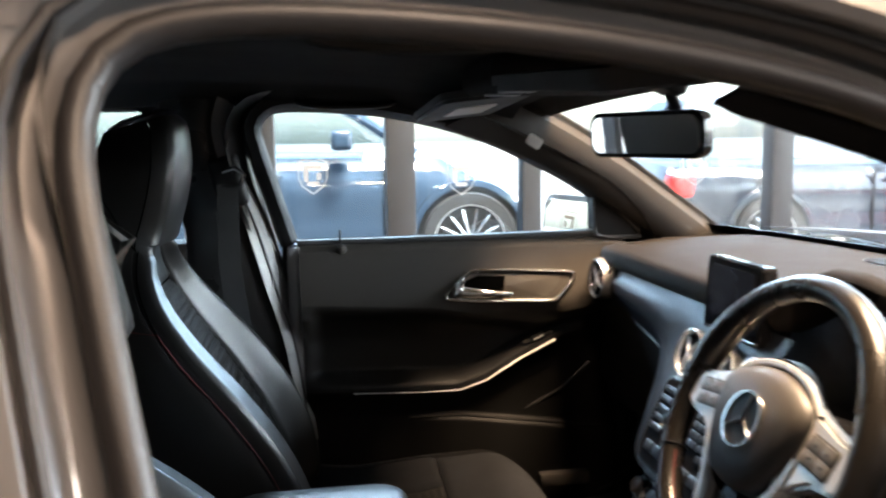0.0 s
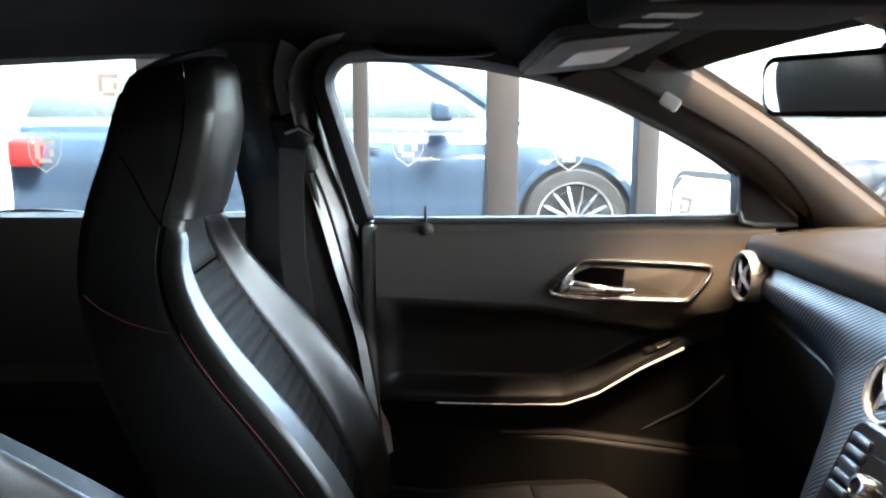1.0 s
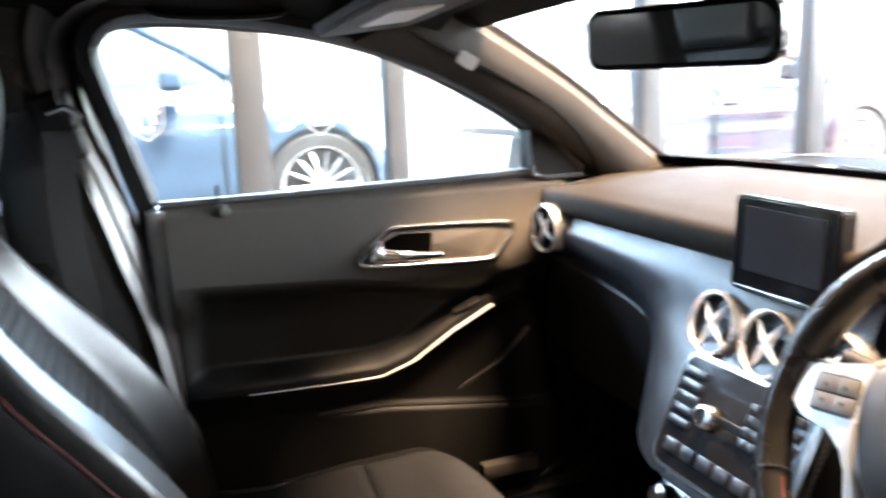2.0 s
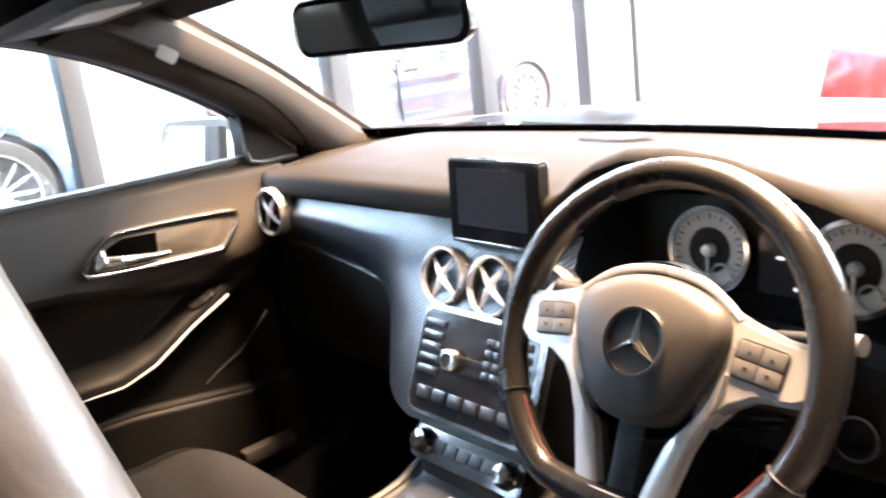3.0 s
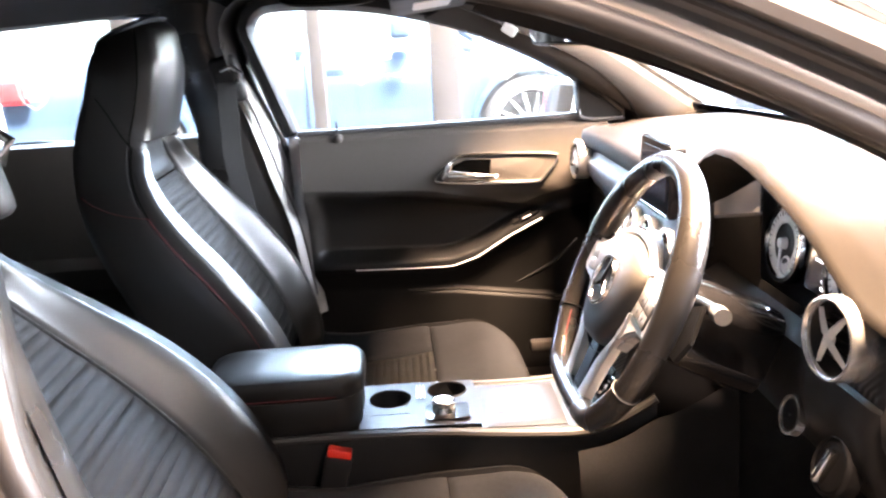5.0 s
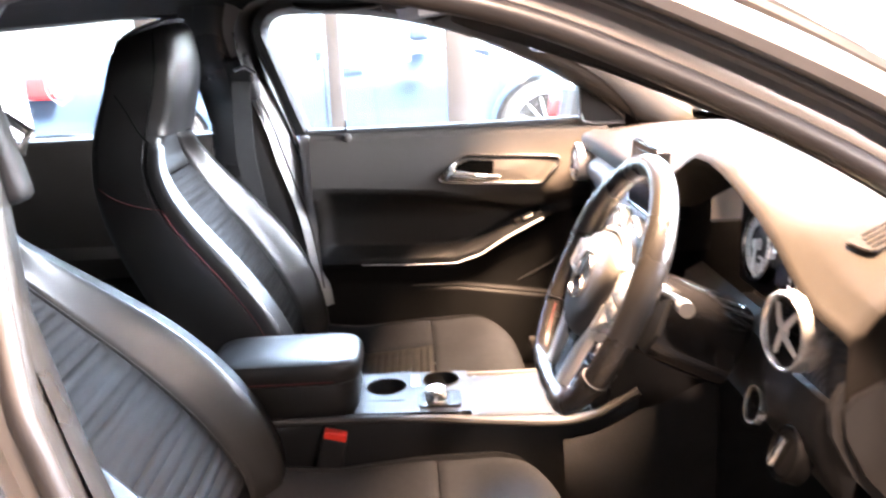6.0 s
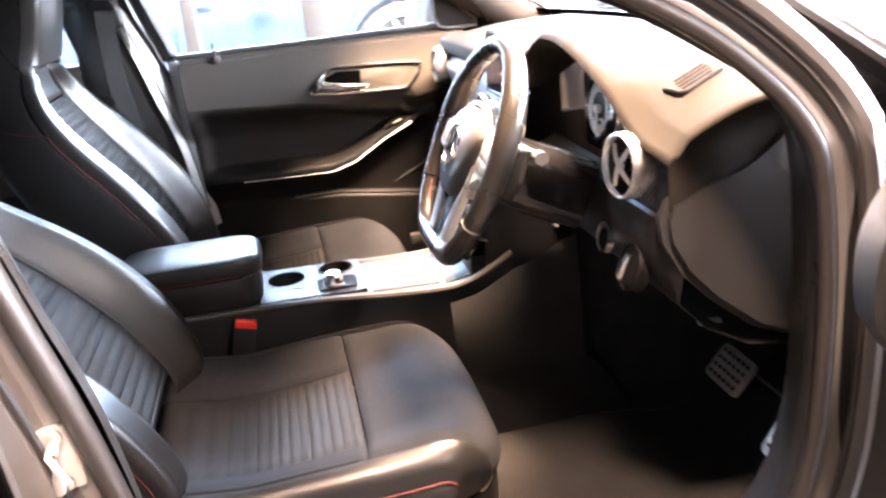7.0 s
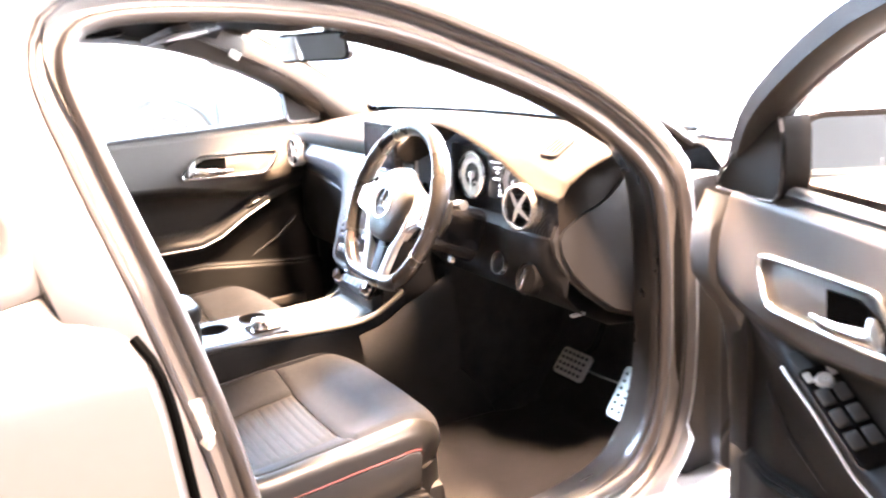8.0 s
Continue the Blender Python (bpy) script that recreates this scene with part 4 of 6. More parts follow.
OPEN = Matrix.Translation((0.150, -0.968, -0.02)) @ Matrix.Rotation(radians(71), 4, "Z") @ Matrix.Translation((-0.138, 0.70, 0))
car_door("door_2", -1, OPEN, "wide open driver door with dark panel and chrome pull")


# ---------------------------------------------------------------- seats
BACK = [(0.0, -0.648, 0.44), (0.10, -0.664, 0.53), (0.22, -0.710, 0.64), (0.35, -0.772, 0.745), (0.48, -0.838, 0.845), (0.60, -0.886, 0.925), (0.70, -0.902, 0.985), (0.78, -0.886, 1.035), (0.86, -0.868, 1.095), (0.94, -0.860, 1.160), (0.98, -0.864, 1.200), (1.0, -0.876, 1.224)]
BACK_W = [(0, 0.235), (0.15, 0.257), (0.35, 0.258), (0.48, 0.244), (0.60, 0.205), (0.66, 0.168), (0.72, 0.124), (0.78, 0.120), (0.86, 0.122), (0.93, 0.118), (0.97, 0.106), (1.0, 0.080)]
BACK_P = [(0, 0.014), (0.05, 0.022), (0.10, 0.031), (0.22, 0.039), (0.35, 0.032), (0.48, 0.014), (0.60, 0.005), (0.72, 0.0), (1.0, 0.0)]
BACK_T = [(0, 0.19), (0.2, 0.165), (0.4, 0.142), (0.6, 0.128), (0.7, 0.122), (0.80, 0.118), (0.90, 0.114), (0.96, 0.112), (1.0, 0.092)]
SEATL = [(0.0, -0.80, 0.455), (0.08, -0.665, 0.440), (0.18, -0.56, 0.424), (0.40, -0.44, 0.432), (0.60, -0.33, 0.448), (0.76, -0.25, 0.463), (0.86, -0.204, 0.456), (0.92, -0.177, 0.436), (0.96, -0.166, 0.408), (1.0, -0.172, 0.375)]
SEAT_W = [(0, 0.250), (0.5, 0.258), (0.85, 0.250), (1.0, 0.238)]
SEAT_P = [(0, 0.036), (0.4, 0.038), (0.75, 0.024), (0.88, 0.012), (1.0, 0.002)]
SEAT_T = [(0, 0.10), (0.8, 0.11), (0.92, 0.10), (1.0, 0.06)]

SECTIONS = {"back": tuple(map(tuple, (BACK, BACK_W, BACK_P, BACK_T))), "seat": tuple(map(tuple, (SEATL, SEAT_W, SEAT_P, SEAT_T)))}


@functools.lru_cache(maxsize=None)
def sample(tab, col, v):
    """A table's value, rounded off between its stations."""
    r = min(0.05, v, 1 - v)
    line = [(q[0], q[col]) for q in tab]
    return sum(interp(line, v + r * k) for k in (-1, -0.5, 0, 0.5, 1)) / 5


def spine(tab, v):
    x, z = sample(tab, 1, v), sample(tab, 2, v)
    a, b = max(v - 0.03, 0), min(v + 0.03, 1)
    tx, tz = sample(tab, 1, b) - sample(tab, 1, a), sample(tab, 2, b) - sample(tab, 2, a)
    ln = math.hypot(tx, tz)
    return x, z, tx / ln, tz / ln


RECLINE = [0.0]


def pad(kind, a, v, lift=0.0):
    """A place on a seat's skin: a runs across (|a| < 1 the face, beyond it the flank and the back), v along."""
    tab, W, P, T = SECTIONS[kind]
    v = float(min(max(v, 0.0), 1.0))
    x, z, tx, tz = spine(tab, v)
    nx, nz = (tz, -tx) if kind == "back" else (-tz, tx)
    w, p, t = sample(W, 1, v), sample(P, 1, v), sample(T, 1, v)
    s, m = (1 if a >= 0 else -1), abs(a)

    def face(u):
        nose = 0.018 if kind == "back" else 0.034
        uc = 1 - nose / w
        k = min(max((u - uc) / (1 - uc), 0), 1)
        fall = nose * (1 - math.sqrt(max(1 - k * k, 0)))
        if kind == "back":
            rest = smooth01(0.715, 0.735, v)
            inset = (0.026 - 0.004 * smooth01(0.45, 0.68, v)) * smooth01(0.80, 0.56, u) * (1 - rest)
            bulge = 0.018 * (1 - min(u, 1) ** 2) * rest
            roll = 0.17 * w * max(0.0, min(u, uc) - 0.74) * (1 - rest)
            return (p + 0.004 * (1 - rest)) * smooth01(0.52, 0.78, u) - inset + bulge - roll - fall
        return p * smooth01(0.40, uc, u) - fall - 0.006 * (1 - min(u / 0.5, 1) ** 2) + (0.014 - 0.026 * min(u, 1) ** 2) * smooth01(0.45, 0.85, v)
    if m <= 1:
        y, d = w * (m ** 0.97), face(m)
    elif m <= 1.4:
        k = (m - 1) / 0.4
        y, d = w * (1 + 0.03 * math.sin(math.pi * k)), face(1) + (-t - face(1)) * k
    else:
        k = min((m - 1.4) / 0.6, 1)
        y, d = w * (1 - k), -t - 0.012 * math.sin(math.pi * k * 0.5)
    d += lift
    px, pz = x + nx * d, z + nz * d
    if kind == "seat":
        px -= 0.050 * smooth01(0.60, 1.0, v) * min(m, 1.0) ** 4
    if kind == "back" and RECLINE[0]:
        c, sn = math.cos(RECLINE[0]), math.sin(RECLINE[0])
        dx, dz = px + 0.645, pz - 0.50
        k = smooth01(-0.06, 0.06, dz)
        px, pz = px + (c * dx - sn * dz - dx) * k, pz + (sn * dx + c * dz - dz) * k
    return Vector((px, s * y, pz))


def skin(kind, a0, a1, v0, v1, na, nv, puff=0.006, edge=0.10, ribs=0, rib_h=0.004):
    """One sewn panel of a seat: it swells between its seams and tucks in along them."""
    rows = []
    for i in range(nv + 1):
        fv = i / nv
        row = []
        for j in range(na + 1):
            fa = j / na
            e = min(smooth01(0, edge, fa), smooth01(0, edge, 1 - fa), smooth01(0, edge, fv), smooth01(0, edge, 1 - fv))
            lift = puff * e - 0.004 * (1 - e)
            if ribs:
                lift += rib_h * e * (abs(math.sin(math.pi * ribs * fv)) ** 0.6 - 0.6)
            row.append(pad(kind, a0 + (a1 - a0) * fa, v0 + (v1 - v0) * fv, lift))
        rows.append(row)
    return grid(rows)


def seam(kind, pts, r=0.0016, lift=0.003):
    return tube([pad(kind, a, v, lift) for a, v in pts], r, k=5)


def sport_seat(at, recline, label):
    RECLINE[0] = radians(recline)
    e = thing("car_seat", (-0.45, 0, 0.18), label, "car seat", "front seats")
    D = Matrix.Translation((0, 0, 0))
    part("backrest_insert", skin("back", -0.57, 0.57, 0.07, 0.60, 16, 126, 0.004, 0.04, ribs=24, rib_h=0.0060), RIBCLOTH, e, "ribbed dark cloth backrest middle")
    part("shoulder_panel", skin("back", -0.56, 0.56, 0.605, 0.715, 16, 14, 0.006), LEATHER, e)
    for s in (-1, 1):
        part("backrest_bolster", skin("back", s * 0.575, s * 1.02, 0.02, 0.712, 46, 56, 0.003, 0.04), LEATHER, e, "rounded leather backrest bolster")
        part("bolster_flank", skin("back", s * 1.022, s * 1.42, 0.02, 0.995, 14, 70, 0.003, 0.05), LEATHER, e)
        st = part("stitching", seam("back", [(s * 1.021, v) for v in np.linspace(0.03, 0.54, 40)] + [(s * (1.021 + 0.36 * f), 0.54 + 0.10 * f) for f in np.linspace(0.1, 1, 10)], 0.0008, 0.0), STITCH, e, "red stitched seam")
        part("stitching", seam("back", [(s * 0.572, v) for v in np.linspace(0.08, 0.60, 40)], 0.0010, 0.0), INK, e)
        part("seam", seam("back", [(s * (1.022 - 0.01 * f), 0.54 + 0.176 * f) for f in np.linspace(0, 1, 12)], 0.0012, 0.0008), VOID, e)
        part("seam", seam("back", [(s * (1.03 + 0.30 * f), 0.716 + 0.10 * f) for f in np.linspace(0, 1, 10)], 0.0010, 0.0020), VOID, e)
        part("seam", seam("back", [(s * 1.021, v) for v in np.linspace(0.72, 0.99, 20)], 0.0012, -0.0030), VOID, e)
    part("headrest_middle", skin("back", -1.02, 1.02, 0.722, 0.995, 34, 26, 0.004, 0.05), LEATHER, e, "leather headrest face")
    part("headrest_underside", grid([[pad("back", a, v) for a in np.linspace(-1.05, 1.05, 31)] for v in (0.704, 0.718, 0.724, 0.73)]), LEATHER, e)
    top = (pad("back", 0, 1.0) + pad("back", 2.0, 1.0)) / 2 + Vector((0, 0, 0.010))
    part("headrest_top", grid([[pad("back", a, 1.0, 0.0) for a in np.linspace(-2, 2, 33)], [pad("back", a, 1.0).lerp(top, 0.35) + Vector((0, 0, 0.006)) for a in np.linspace(-2, 2, 33)], [top for a in np.linspace(-2, 2, 33)]]), LEATHER, e)
    part("back_shell", grid([[pad("back", a, v) for a in np.concatenate([np.linspace(1.42, 2.0, 10), np.linspace(-2.0, -1.42, 10)])] for v in np.linspace(0.0, 1.0, 40)]), BLACK, e, "black moulded seat back shell")
    # cushion
    part("cushion_insert", skin("seat", -0.50, 0.50, 0.06, 0.52, 16, 84, 0.004, 0.04, ribs=15, rib_h=0.0035), RIBCLOTH, e, "ribbed dark cloth cushion middle")
    part("thigh_panel", skin("seat", -0.865, 0.865, 0.525, 0.985, 26, 30, 0.003, 0.04), SUEDE, e, "grey suede front of the cushion")
    for s in (-1, 1):
        part("cushion_bolster", skin("seat", s * 0.87, s * 1.03, 0.02, 0.985, 18, 44, 0.004, 0.05), LEATHER, e, "rounded leather cushion bolster")
        part("cushion_side", skin("seat", s * 0.505, s * 0.865, 0.04, 0.522, 14, 30, 0.003, 0.04), SUEDE, e)
        part("cushion_flank", skin("seat", s * 1.034, s * 1.42, 0.02, 0.985, 8, 30, 0.003), LEATHER, e)
        part("stitching", seam("seat", [(s * 1.032, v) for v in np.linspace(0.05, 0.975, 40)], 0.0011, 0.0005), STITCH, e, "red stitched seam")
        cover = [(p.x, p.z) for p in spline([(-0.74, 0, 0.262), (-0.70, 0, 0.312), (-0.59, 0, 0.328), (-0.44, 0, 0.340), (-0.32, 0, 0.352), (-0.262, 0, 0.346), (-0.246, 0, 0.318), (-0.252, 0, 0.262), (-0.275, 0, 0.240), (-0.49, 0, 0.232), (-0.70, 0, 0.236)], 44, closed=True)]
        bc = part("base_cover", plate(cover, Matrix(((1, 0, 0, 0), (0, 0, s, s * 0.236), (0, 1, 0, 0), (0, 0, 0, 1))), 0.026, 0.008), TRIMG, e, "dark plastic seat base cover")
        part("cover_lip", tube([(x, s * 0.262, z - 0.008) for x, z in cover[4:22]], 0.004, k=6), TRIMG, bc)
        part("seat_rail", box((-0.45, s * 0.17, 0.215), (0.60, 0.045, 0.05), 0.008), BLACK, e)
        part("base_knob", lathe([(0.001, 0.014), (0.020, 0.013), (0.024, 0.0)], frame_at((-0.33, s * 0.268, 0.315), (0, s, 0), (1, 0, 0)), 20), BLACK, e)
    part("cushion_front", grid([[pad("seat", a, 1.0, 0.0) + Vector((-0.004, 0, -k)) for a in np.linspace(-1.3, 1.3, 25)] for k in (0.0, 0.03, 0.06)]), LEATHER, e)
    part("cushion_pan", box((-0.43, 0, 0.285), (0.46, 0.46, 0.09), 0.02), BLACK, e)
    part("height_post", box((-0.50, 0, 0.235), (0.24, 0.40, 0.05), 0.01), BLACK, e)
    e.location = (at[0], at[1], 0.18)
    return e


sport_seat((-0.45, 0.365), 0, "black leather sports seat with ribbed cloth middle, passenger side")
sport_seat((-0.45, -0.362), 11, "black leather sports seat with suede front, leaned further back")

# rear bench
def rear_bench():
    e = thing("rear_bench", (-1.35, 0, 0.2), "dark leather rear bench seat", "car seat")
    rows = [[(x, v, z + 0.012 * math.cos(9 * v)) for v in np.linspace(-0.64, 0.64, 27)] for x, z in ((-1.02, 0.24), (-1.0, 0.38), (-1.03, 0.43), (-1.2, 0.43), (-1.45, 0.40), (-1.52, 0.40))]
    part("cushion", thicken(grid(rows), 0.02), LEATHER, e)
    rows = [[(x + 0.015 * math.cos(9 * v), v, z) for v in np.linspace(-0.62, 0.62, 27)] for x, z in ((-1.46, 0.40), (-1.52, 0.55), (-1.62, 0.78), (-1.70, 0.95), (-1.74, 0.97), (-1.82, 0.93), (-1.86, 0.25), (-1.5, 0.21))]
    part("backrest", grid(rows), LEATHER, e)
    for y in (-0.36, 0.36):
        part("headrest", box((-1.74, y, 1.03), (0.09, 0.26, 0.14), 0.035, seg=4), LEATHER, e)


rear_bench()


# ---------------------------------------------------------------- seat belts
def belt_set(s):
    e = thing("seat_belt", (-0.82, s * 0.64, 0.3), "black seat belt hanging on the middle pillar", "seat belt", "seat belts")
    top = Vector((-0.80, s * 0.632, 1.09))
    part("guide_cover", box(top, (0.065, 0.035, 0.11), 0.014, m=pose(0, 0, 0, 0, -12, 0), seg=3), BLACK, e)
    part("guide_loop", tube([(-0.775, s * 0.606, 1.085), (-0.765, s * 0.60, 1.105), (-0.785, s * 0.60, 1.12), (-0.81, s * 0.604, 1.112)], 0.006, k=8), CHROME, e, "shiny belt guide loop")
    back = 0.0 if s > 0 else 0.075
    P = spline([(-0.80, 0.608, 1.085), (-0.802, 0.600, 1.0), (-0.80, 0.592, 0.90), (-0.785, 0.60, 0.78), (-0.77, 0.64, 0.60), (-0.76, 0.668, 0.34)], 24)
    rows = []
    for p in P:
        rows.append([(p.x + d - back, s * (p.y + back * 0.5), p.z) for d in (-0.022, 0.022)] + [(p.x + d - back, s * (p.y + back * 0.5 + 0.0025), p.z) for d in (0.022, -0.022)])
    part("webbing", capped(rows), BELT, e, "black belt webbing")
    part("tongue", box((-0.774 - back, s * (0.628 + back * 0.5), 0.64), (0.05, 0.012, 0.03), 0.004), BLACK, e)


for s_ in (1, -1):
    belt_set(s_)


def buckle(y, x):
    e = thing("belt_buckle", (x, y, 0.40), "black belt buckle with a red release button", "buckle", "belt buckles")
    m = pose(x + 0.003, y, 0.478, 0, 14, 0)
    part("stalk", tube([(x - 0.02, y, 0.30), (x - 0.008, y, 0.44)], 0.012, k=8, flat=0.5, up=(0, 1, 0)), BLACK, e)
    part("case", box((0, 0, 0), (0.044, 0.024, 0.085), 0.007, m=m), BLACK, e)
    part("button", box((0, 0, 0), (0.040, 0.020, 0.016), 0.004, m=m @ Matrix.Translation((0, 0, 0.046))), REDPL, e, "red release button")


buckle(-0.125, -0.562)
buckle(0.115, -0.565)


# ---------------------------------------------------------------- dashboard
ARCH = [(-0.70, 0.866), (-0.66, 0.872), (-0.63, 0.880), (-0.60, 0.889), (-0.56, 0.906), (-0.50, 0.935), (-0.44, 0.957), (-0.38, 0.974), (-0.32, 0.988), (-0.26, 0.996), (-0.20, 0.994), (-0.15, 0.978), (-0.11, 0.950), (-0.08, 0.934)]
YC = -0.013


def in_hood(y):
    return smooth01(-0.09, -0.14, y)


def lip_z(y):
    base = 0.932 - 0.010 * smooth01(0.45, 0.72, y)
    return base + (interp(ARCH, y) - base) * smooth01(-0.08, -0.13, y) if y < -0.08 else base


def fascia_low(y):
    return interp([(-0.14, 0.615), (0.12, 0.615), (0.19, 0.64), (0.22, 0.685), (0.25, 0.730), (0.30, 0.750), (0.386, 0.772), (0.55, 0.795), (0.72, 0.803)], y)


def vent(parent, c, facing, r, label="round air vent with a silver ring and cross vanes"):
    m = frame_at(c, facing, (0, -1, 0))
    v = part("air_vent", lathe([(r * 0.83, -0.02), (r * 0.85, 0.004), (r * 0.89, 0.007), (r * 0.92, 0.008), (r * 0.97, 0.007), (r, 0.002), (r, -0.022)], m, 40), RINGM, parent, label)
    part("vent_bowl", lathe([(r * 0.85, 0.0), (r * 0.70, -0.012), (r * 0.5, -0.020), (0.001, -0.022)], m, 32), BLACK, v)
    for k in range(4):
        a = radians((48, 128, 228, 308)[k] + 10)
        d = Vector((math.cos(a), math.sin(a), 0))
        rows = []
        for f, w, h in ((0.05, 0.10, 0.007), (0.20, 0.125, 0.008), (0.50, 0.10, 0.005), (0.86, 0.035, 0.0)):
            n = Vector((-d.y, d.x, 0))
            rows.append([m @ (d * r * f + n * r * w + Vector((0, 0, h - 0.004))), m @ (d * r * f + Vector((0, 0, h))), m @ (d * r * f - n * r * w + Vector((0, 0, h - 0.004))), m @ (d * r * f + Vector((0, 0, h - 0.006)))])
        part("vane", capped(rows), VANE, v)
    part("vent_hub", lathe([(0.001, 0.007), (r * 0.13, 0.006), (r * 0.16, 0.0)], m, 16), VANE, v)
    bm = bmesh.new()
    for i in range(-2, 3):
        w = math.sqrt(max(0.62 ** 2 - (i * 0.24) ** 2, 0.01)) * r
        box((0, 0, 0), (2 * w, 0.0018, 0.012), 0, m=m @ Matrix.Translation((0, i * 0.24 * r, -0.012)), bm=bm)
    part("slats", bm, BLACK, v, smooth=False)
    return v


def dashboard():
    e = thing("dashboard", (0.2, 0, 0.45), "dark dashboard with woven trim, round vents and instrument hood", "dashboard")
    ys = np.linspace(0.715, -0.665, 93)
    rows = []
    for y in ys:
        h, zl = in_hood(y), lip_z(y)
        xw = 0.335 + 0.10 * (1 - (y / 0.73) ** 2)
        ends = 0.035 * smooth01(0.60, 0.715, y) + 0.012 * smooth01(-0.60, -0.668, y)
        lx = 0.012 + ends + 0.02 * h
        ztop = 0.957 - 0.018 * smooth01(-0.50, -0.67, y)

        def rise(x):
            u = min(max((x - lx) / (0.24 - lx), 0), 1)
            return zl + (ztop - zl) * (1 - (1 - u) ** 2)
        r = [(xw, ztop - 0.009), (xw - 0.06, ztop)] + [(x, rise(x) + 0.003) for x in (0.24, 0.19, 0.15, 0.12, 0.095, 0.075, lx + 0.030)] + [(lx + 0.016, zl + 0.003), (lx + 0.008, zl + 0.001), (lx + 0.002, zl - 0.004), (lx, zl - 0.010)]
        low = [(lx - 0.002, zl - 0.022), (lx + 0.004, zl - 0.037), (lx + 0.016, zl - 0.046), (0.06, zl - 0.049)]
        hood = [(lx + 0.010, zl - 0.014), (lx + 0.03, zl - 0.016), (0.10, zl - 0.028), (0.135, zl - 0.034)]
        r += [(a[0] + (b[0] - a[0]) * h, a[1] + (b[1] - a[1]) * h) for a, b in zip(low, hood)]
        drop = 0.022 * smooth01(0.46, 0.665, y)
        rows.append([(x, y, z - drop * smooth01(0.03, 0.10, x) * smooth01(0.40, 0.25, x)) for x, z in r])
    last = rows[-1]
    for dy, dz in ((0.002, 0.002), (0.004, 0.006)):
        rows.append([(x, y - dy, z - dz) for x, y, z in last])
    rows.append([(x, y - 0.0045, min(z - 0.02, 0.80)) for x, y, z in last])
    part("top_pad", grid(rows), TOPPAD, e, "soft dark dashboard top")
    # woven trim from the passenger side down to the middle
    rows = []
    for y in np.linspace(0.69, -0.135, 60):
        c = smooth01(0.36, 0.14, y)
        zb = fascia_low(y)
        row = []
        for f in np.linspace(0, 1, 14):
            z = 0.884 + (zb - 0.884) * f
            xa = 0.030 - 0.020 * smooth01(0, 0.3, f) + 0.030 * smooth01(0.45, 1, f)
            xb = interp([(0.60, -0.100), (0.63, -0.088), (0.70, -0.062), (0.77, -0.028), (0.81, -0.004), (0.86, 0.012), (0.884, 0.030)], z)
            ends = 0.03 * smooth01(0.60, 0.70, y)
            row.append((xa + (xb - xa) * c + ends, y, z))
        row.append((row[-1][0] + 0.02, y, zb - 0.004))
        rows.append(row)
    part("woven_trim", grid(rows), CARBON, e, "dark woven-pattern trim panel")
    # driver side trim round the outer vent
    rows = []
    for y in np.linspace(-0.50, -0.668, 22):
        zt, d = min(lip_z(y) - 0.014, interp([(-0.60, 0.880), (-0.555, 0.860), (-0.53, 0.835), (-0.50, 0.815)], y)), 0.040 * smooth01(-0.632, -0.676, y) + 0.03 * smooth01(-0.53, -0.50, y)
        rows.append([(0.10, y, lip_z(y) - 0.022), (0.058 + d, y, zt), (0.047 + d, y, zt - 0.014), (0.043 + d, y, min(0.83, zt - 0.024)), (0.042 + d, y, min(0.80, zt - 0.028)), (0.046 + d, y, 0.783)])
    part("woven_trim", grid(rows), CARBON, e)
    # lower panels
    rows = []
    for y in np.linspace(-0.12, -0.668, 40):
        d = 0.040 * smooth01(-0.632, -0.676, y) + 0.010 * smooth01(-0.50, -0.46, y)
        rows.append([(0.065 + d, y, 0.80), (0.038 + d, y, 0.785), (0.032 + d, y, 0.76), (0.036 + 0.8 * d, y, 0.715), (0.058, y, 0.67), (0.098, y, 0.625), (0.16, y, 0.59), (0.27, y, 0.575), (0.50, y, 0.60)])
    part("knee_panel", grid(rows), BLACK, e, "dark lower panel under the steering wheel")
    rows = []
    for y in np.linspace(0.70, 0.11, 30):
        zb = max(fascia_low(y), 0.70)
        rows.append([(0.06, y, zb + 0.01), (0.045, y, zb - 0.012), (0.05, y, zb - 0.05), (0.045, y, 0.62), (0.07, y, 0.56), (0.16, y, 0.50), (0.30, y, 0.47), (0.50, y, 0.47)])
    gb = part("glove_box", grid(rows), BLACK, e, "dark glove box lid")
    part("glove_catch", box((0.044, 0.24, 0.70), (0.012, 0.07, 0.018), 0.005), GLOSSB, gb)
    # ends of the dashboard
    m = Matrix(((1, 0, 0, 0), (0, 0, -1, -0.655), (0, 1, 0, 0), (0, 0, 0, 1)))
    wave = [(p.x, p.z) for p in spline([(0.078, 0, 0.832), (0.098, 0, 0.842), (0.125, 0, 0.849), (0.153, 0, 0.861), (0.185, 0, 0.884), (0.215, 0, 0.915), (0.232, 0, 0.938)], 18)]
    part("end_cover", plate(wave + [(0.30, 0.94), (0.30, 0.572), (0.264, 0.576), (0.165, 0.617), (0.104, 0.666), (0.062, 0.711), (0.036, 0.760), (0.032, 0.792), (0.044, 0.815)], m, 0.022, 0.010), SOFT, e, "smooth dark cover closing the dashboard end")
    part("end_seal_strip", box((0.262, -0.672, 0.77), (0.05, 0.012, 0.33), 0.004), BLACK, e)
    m2 = Matrix(((1, 0, 0, 0), (0, 0, 1, 0.675), (0, 1, 0, 0), (0, 0, 0, 1)))
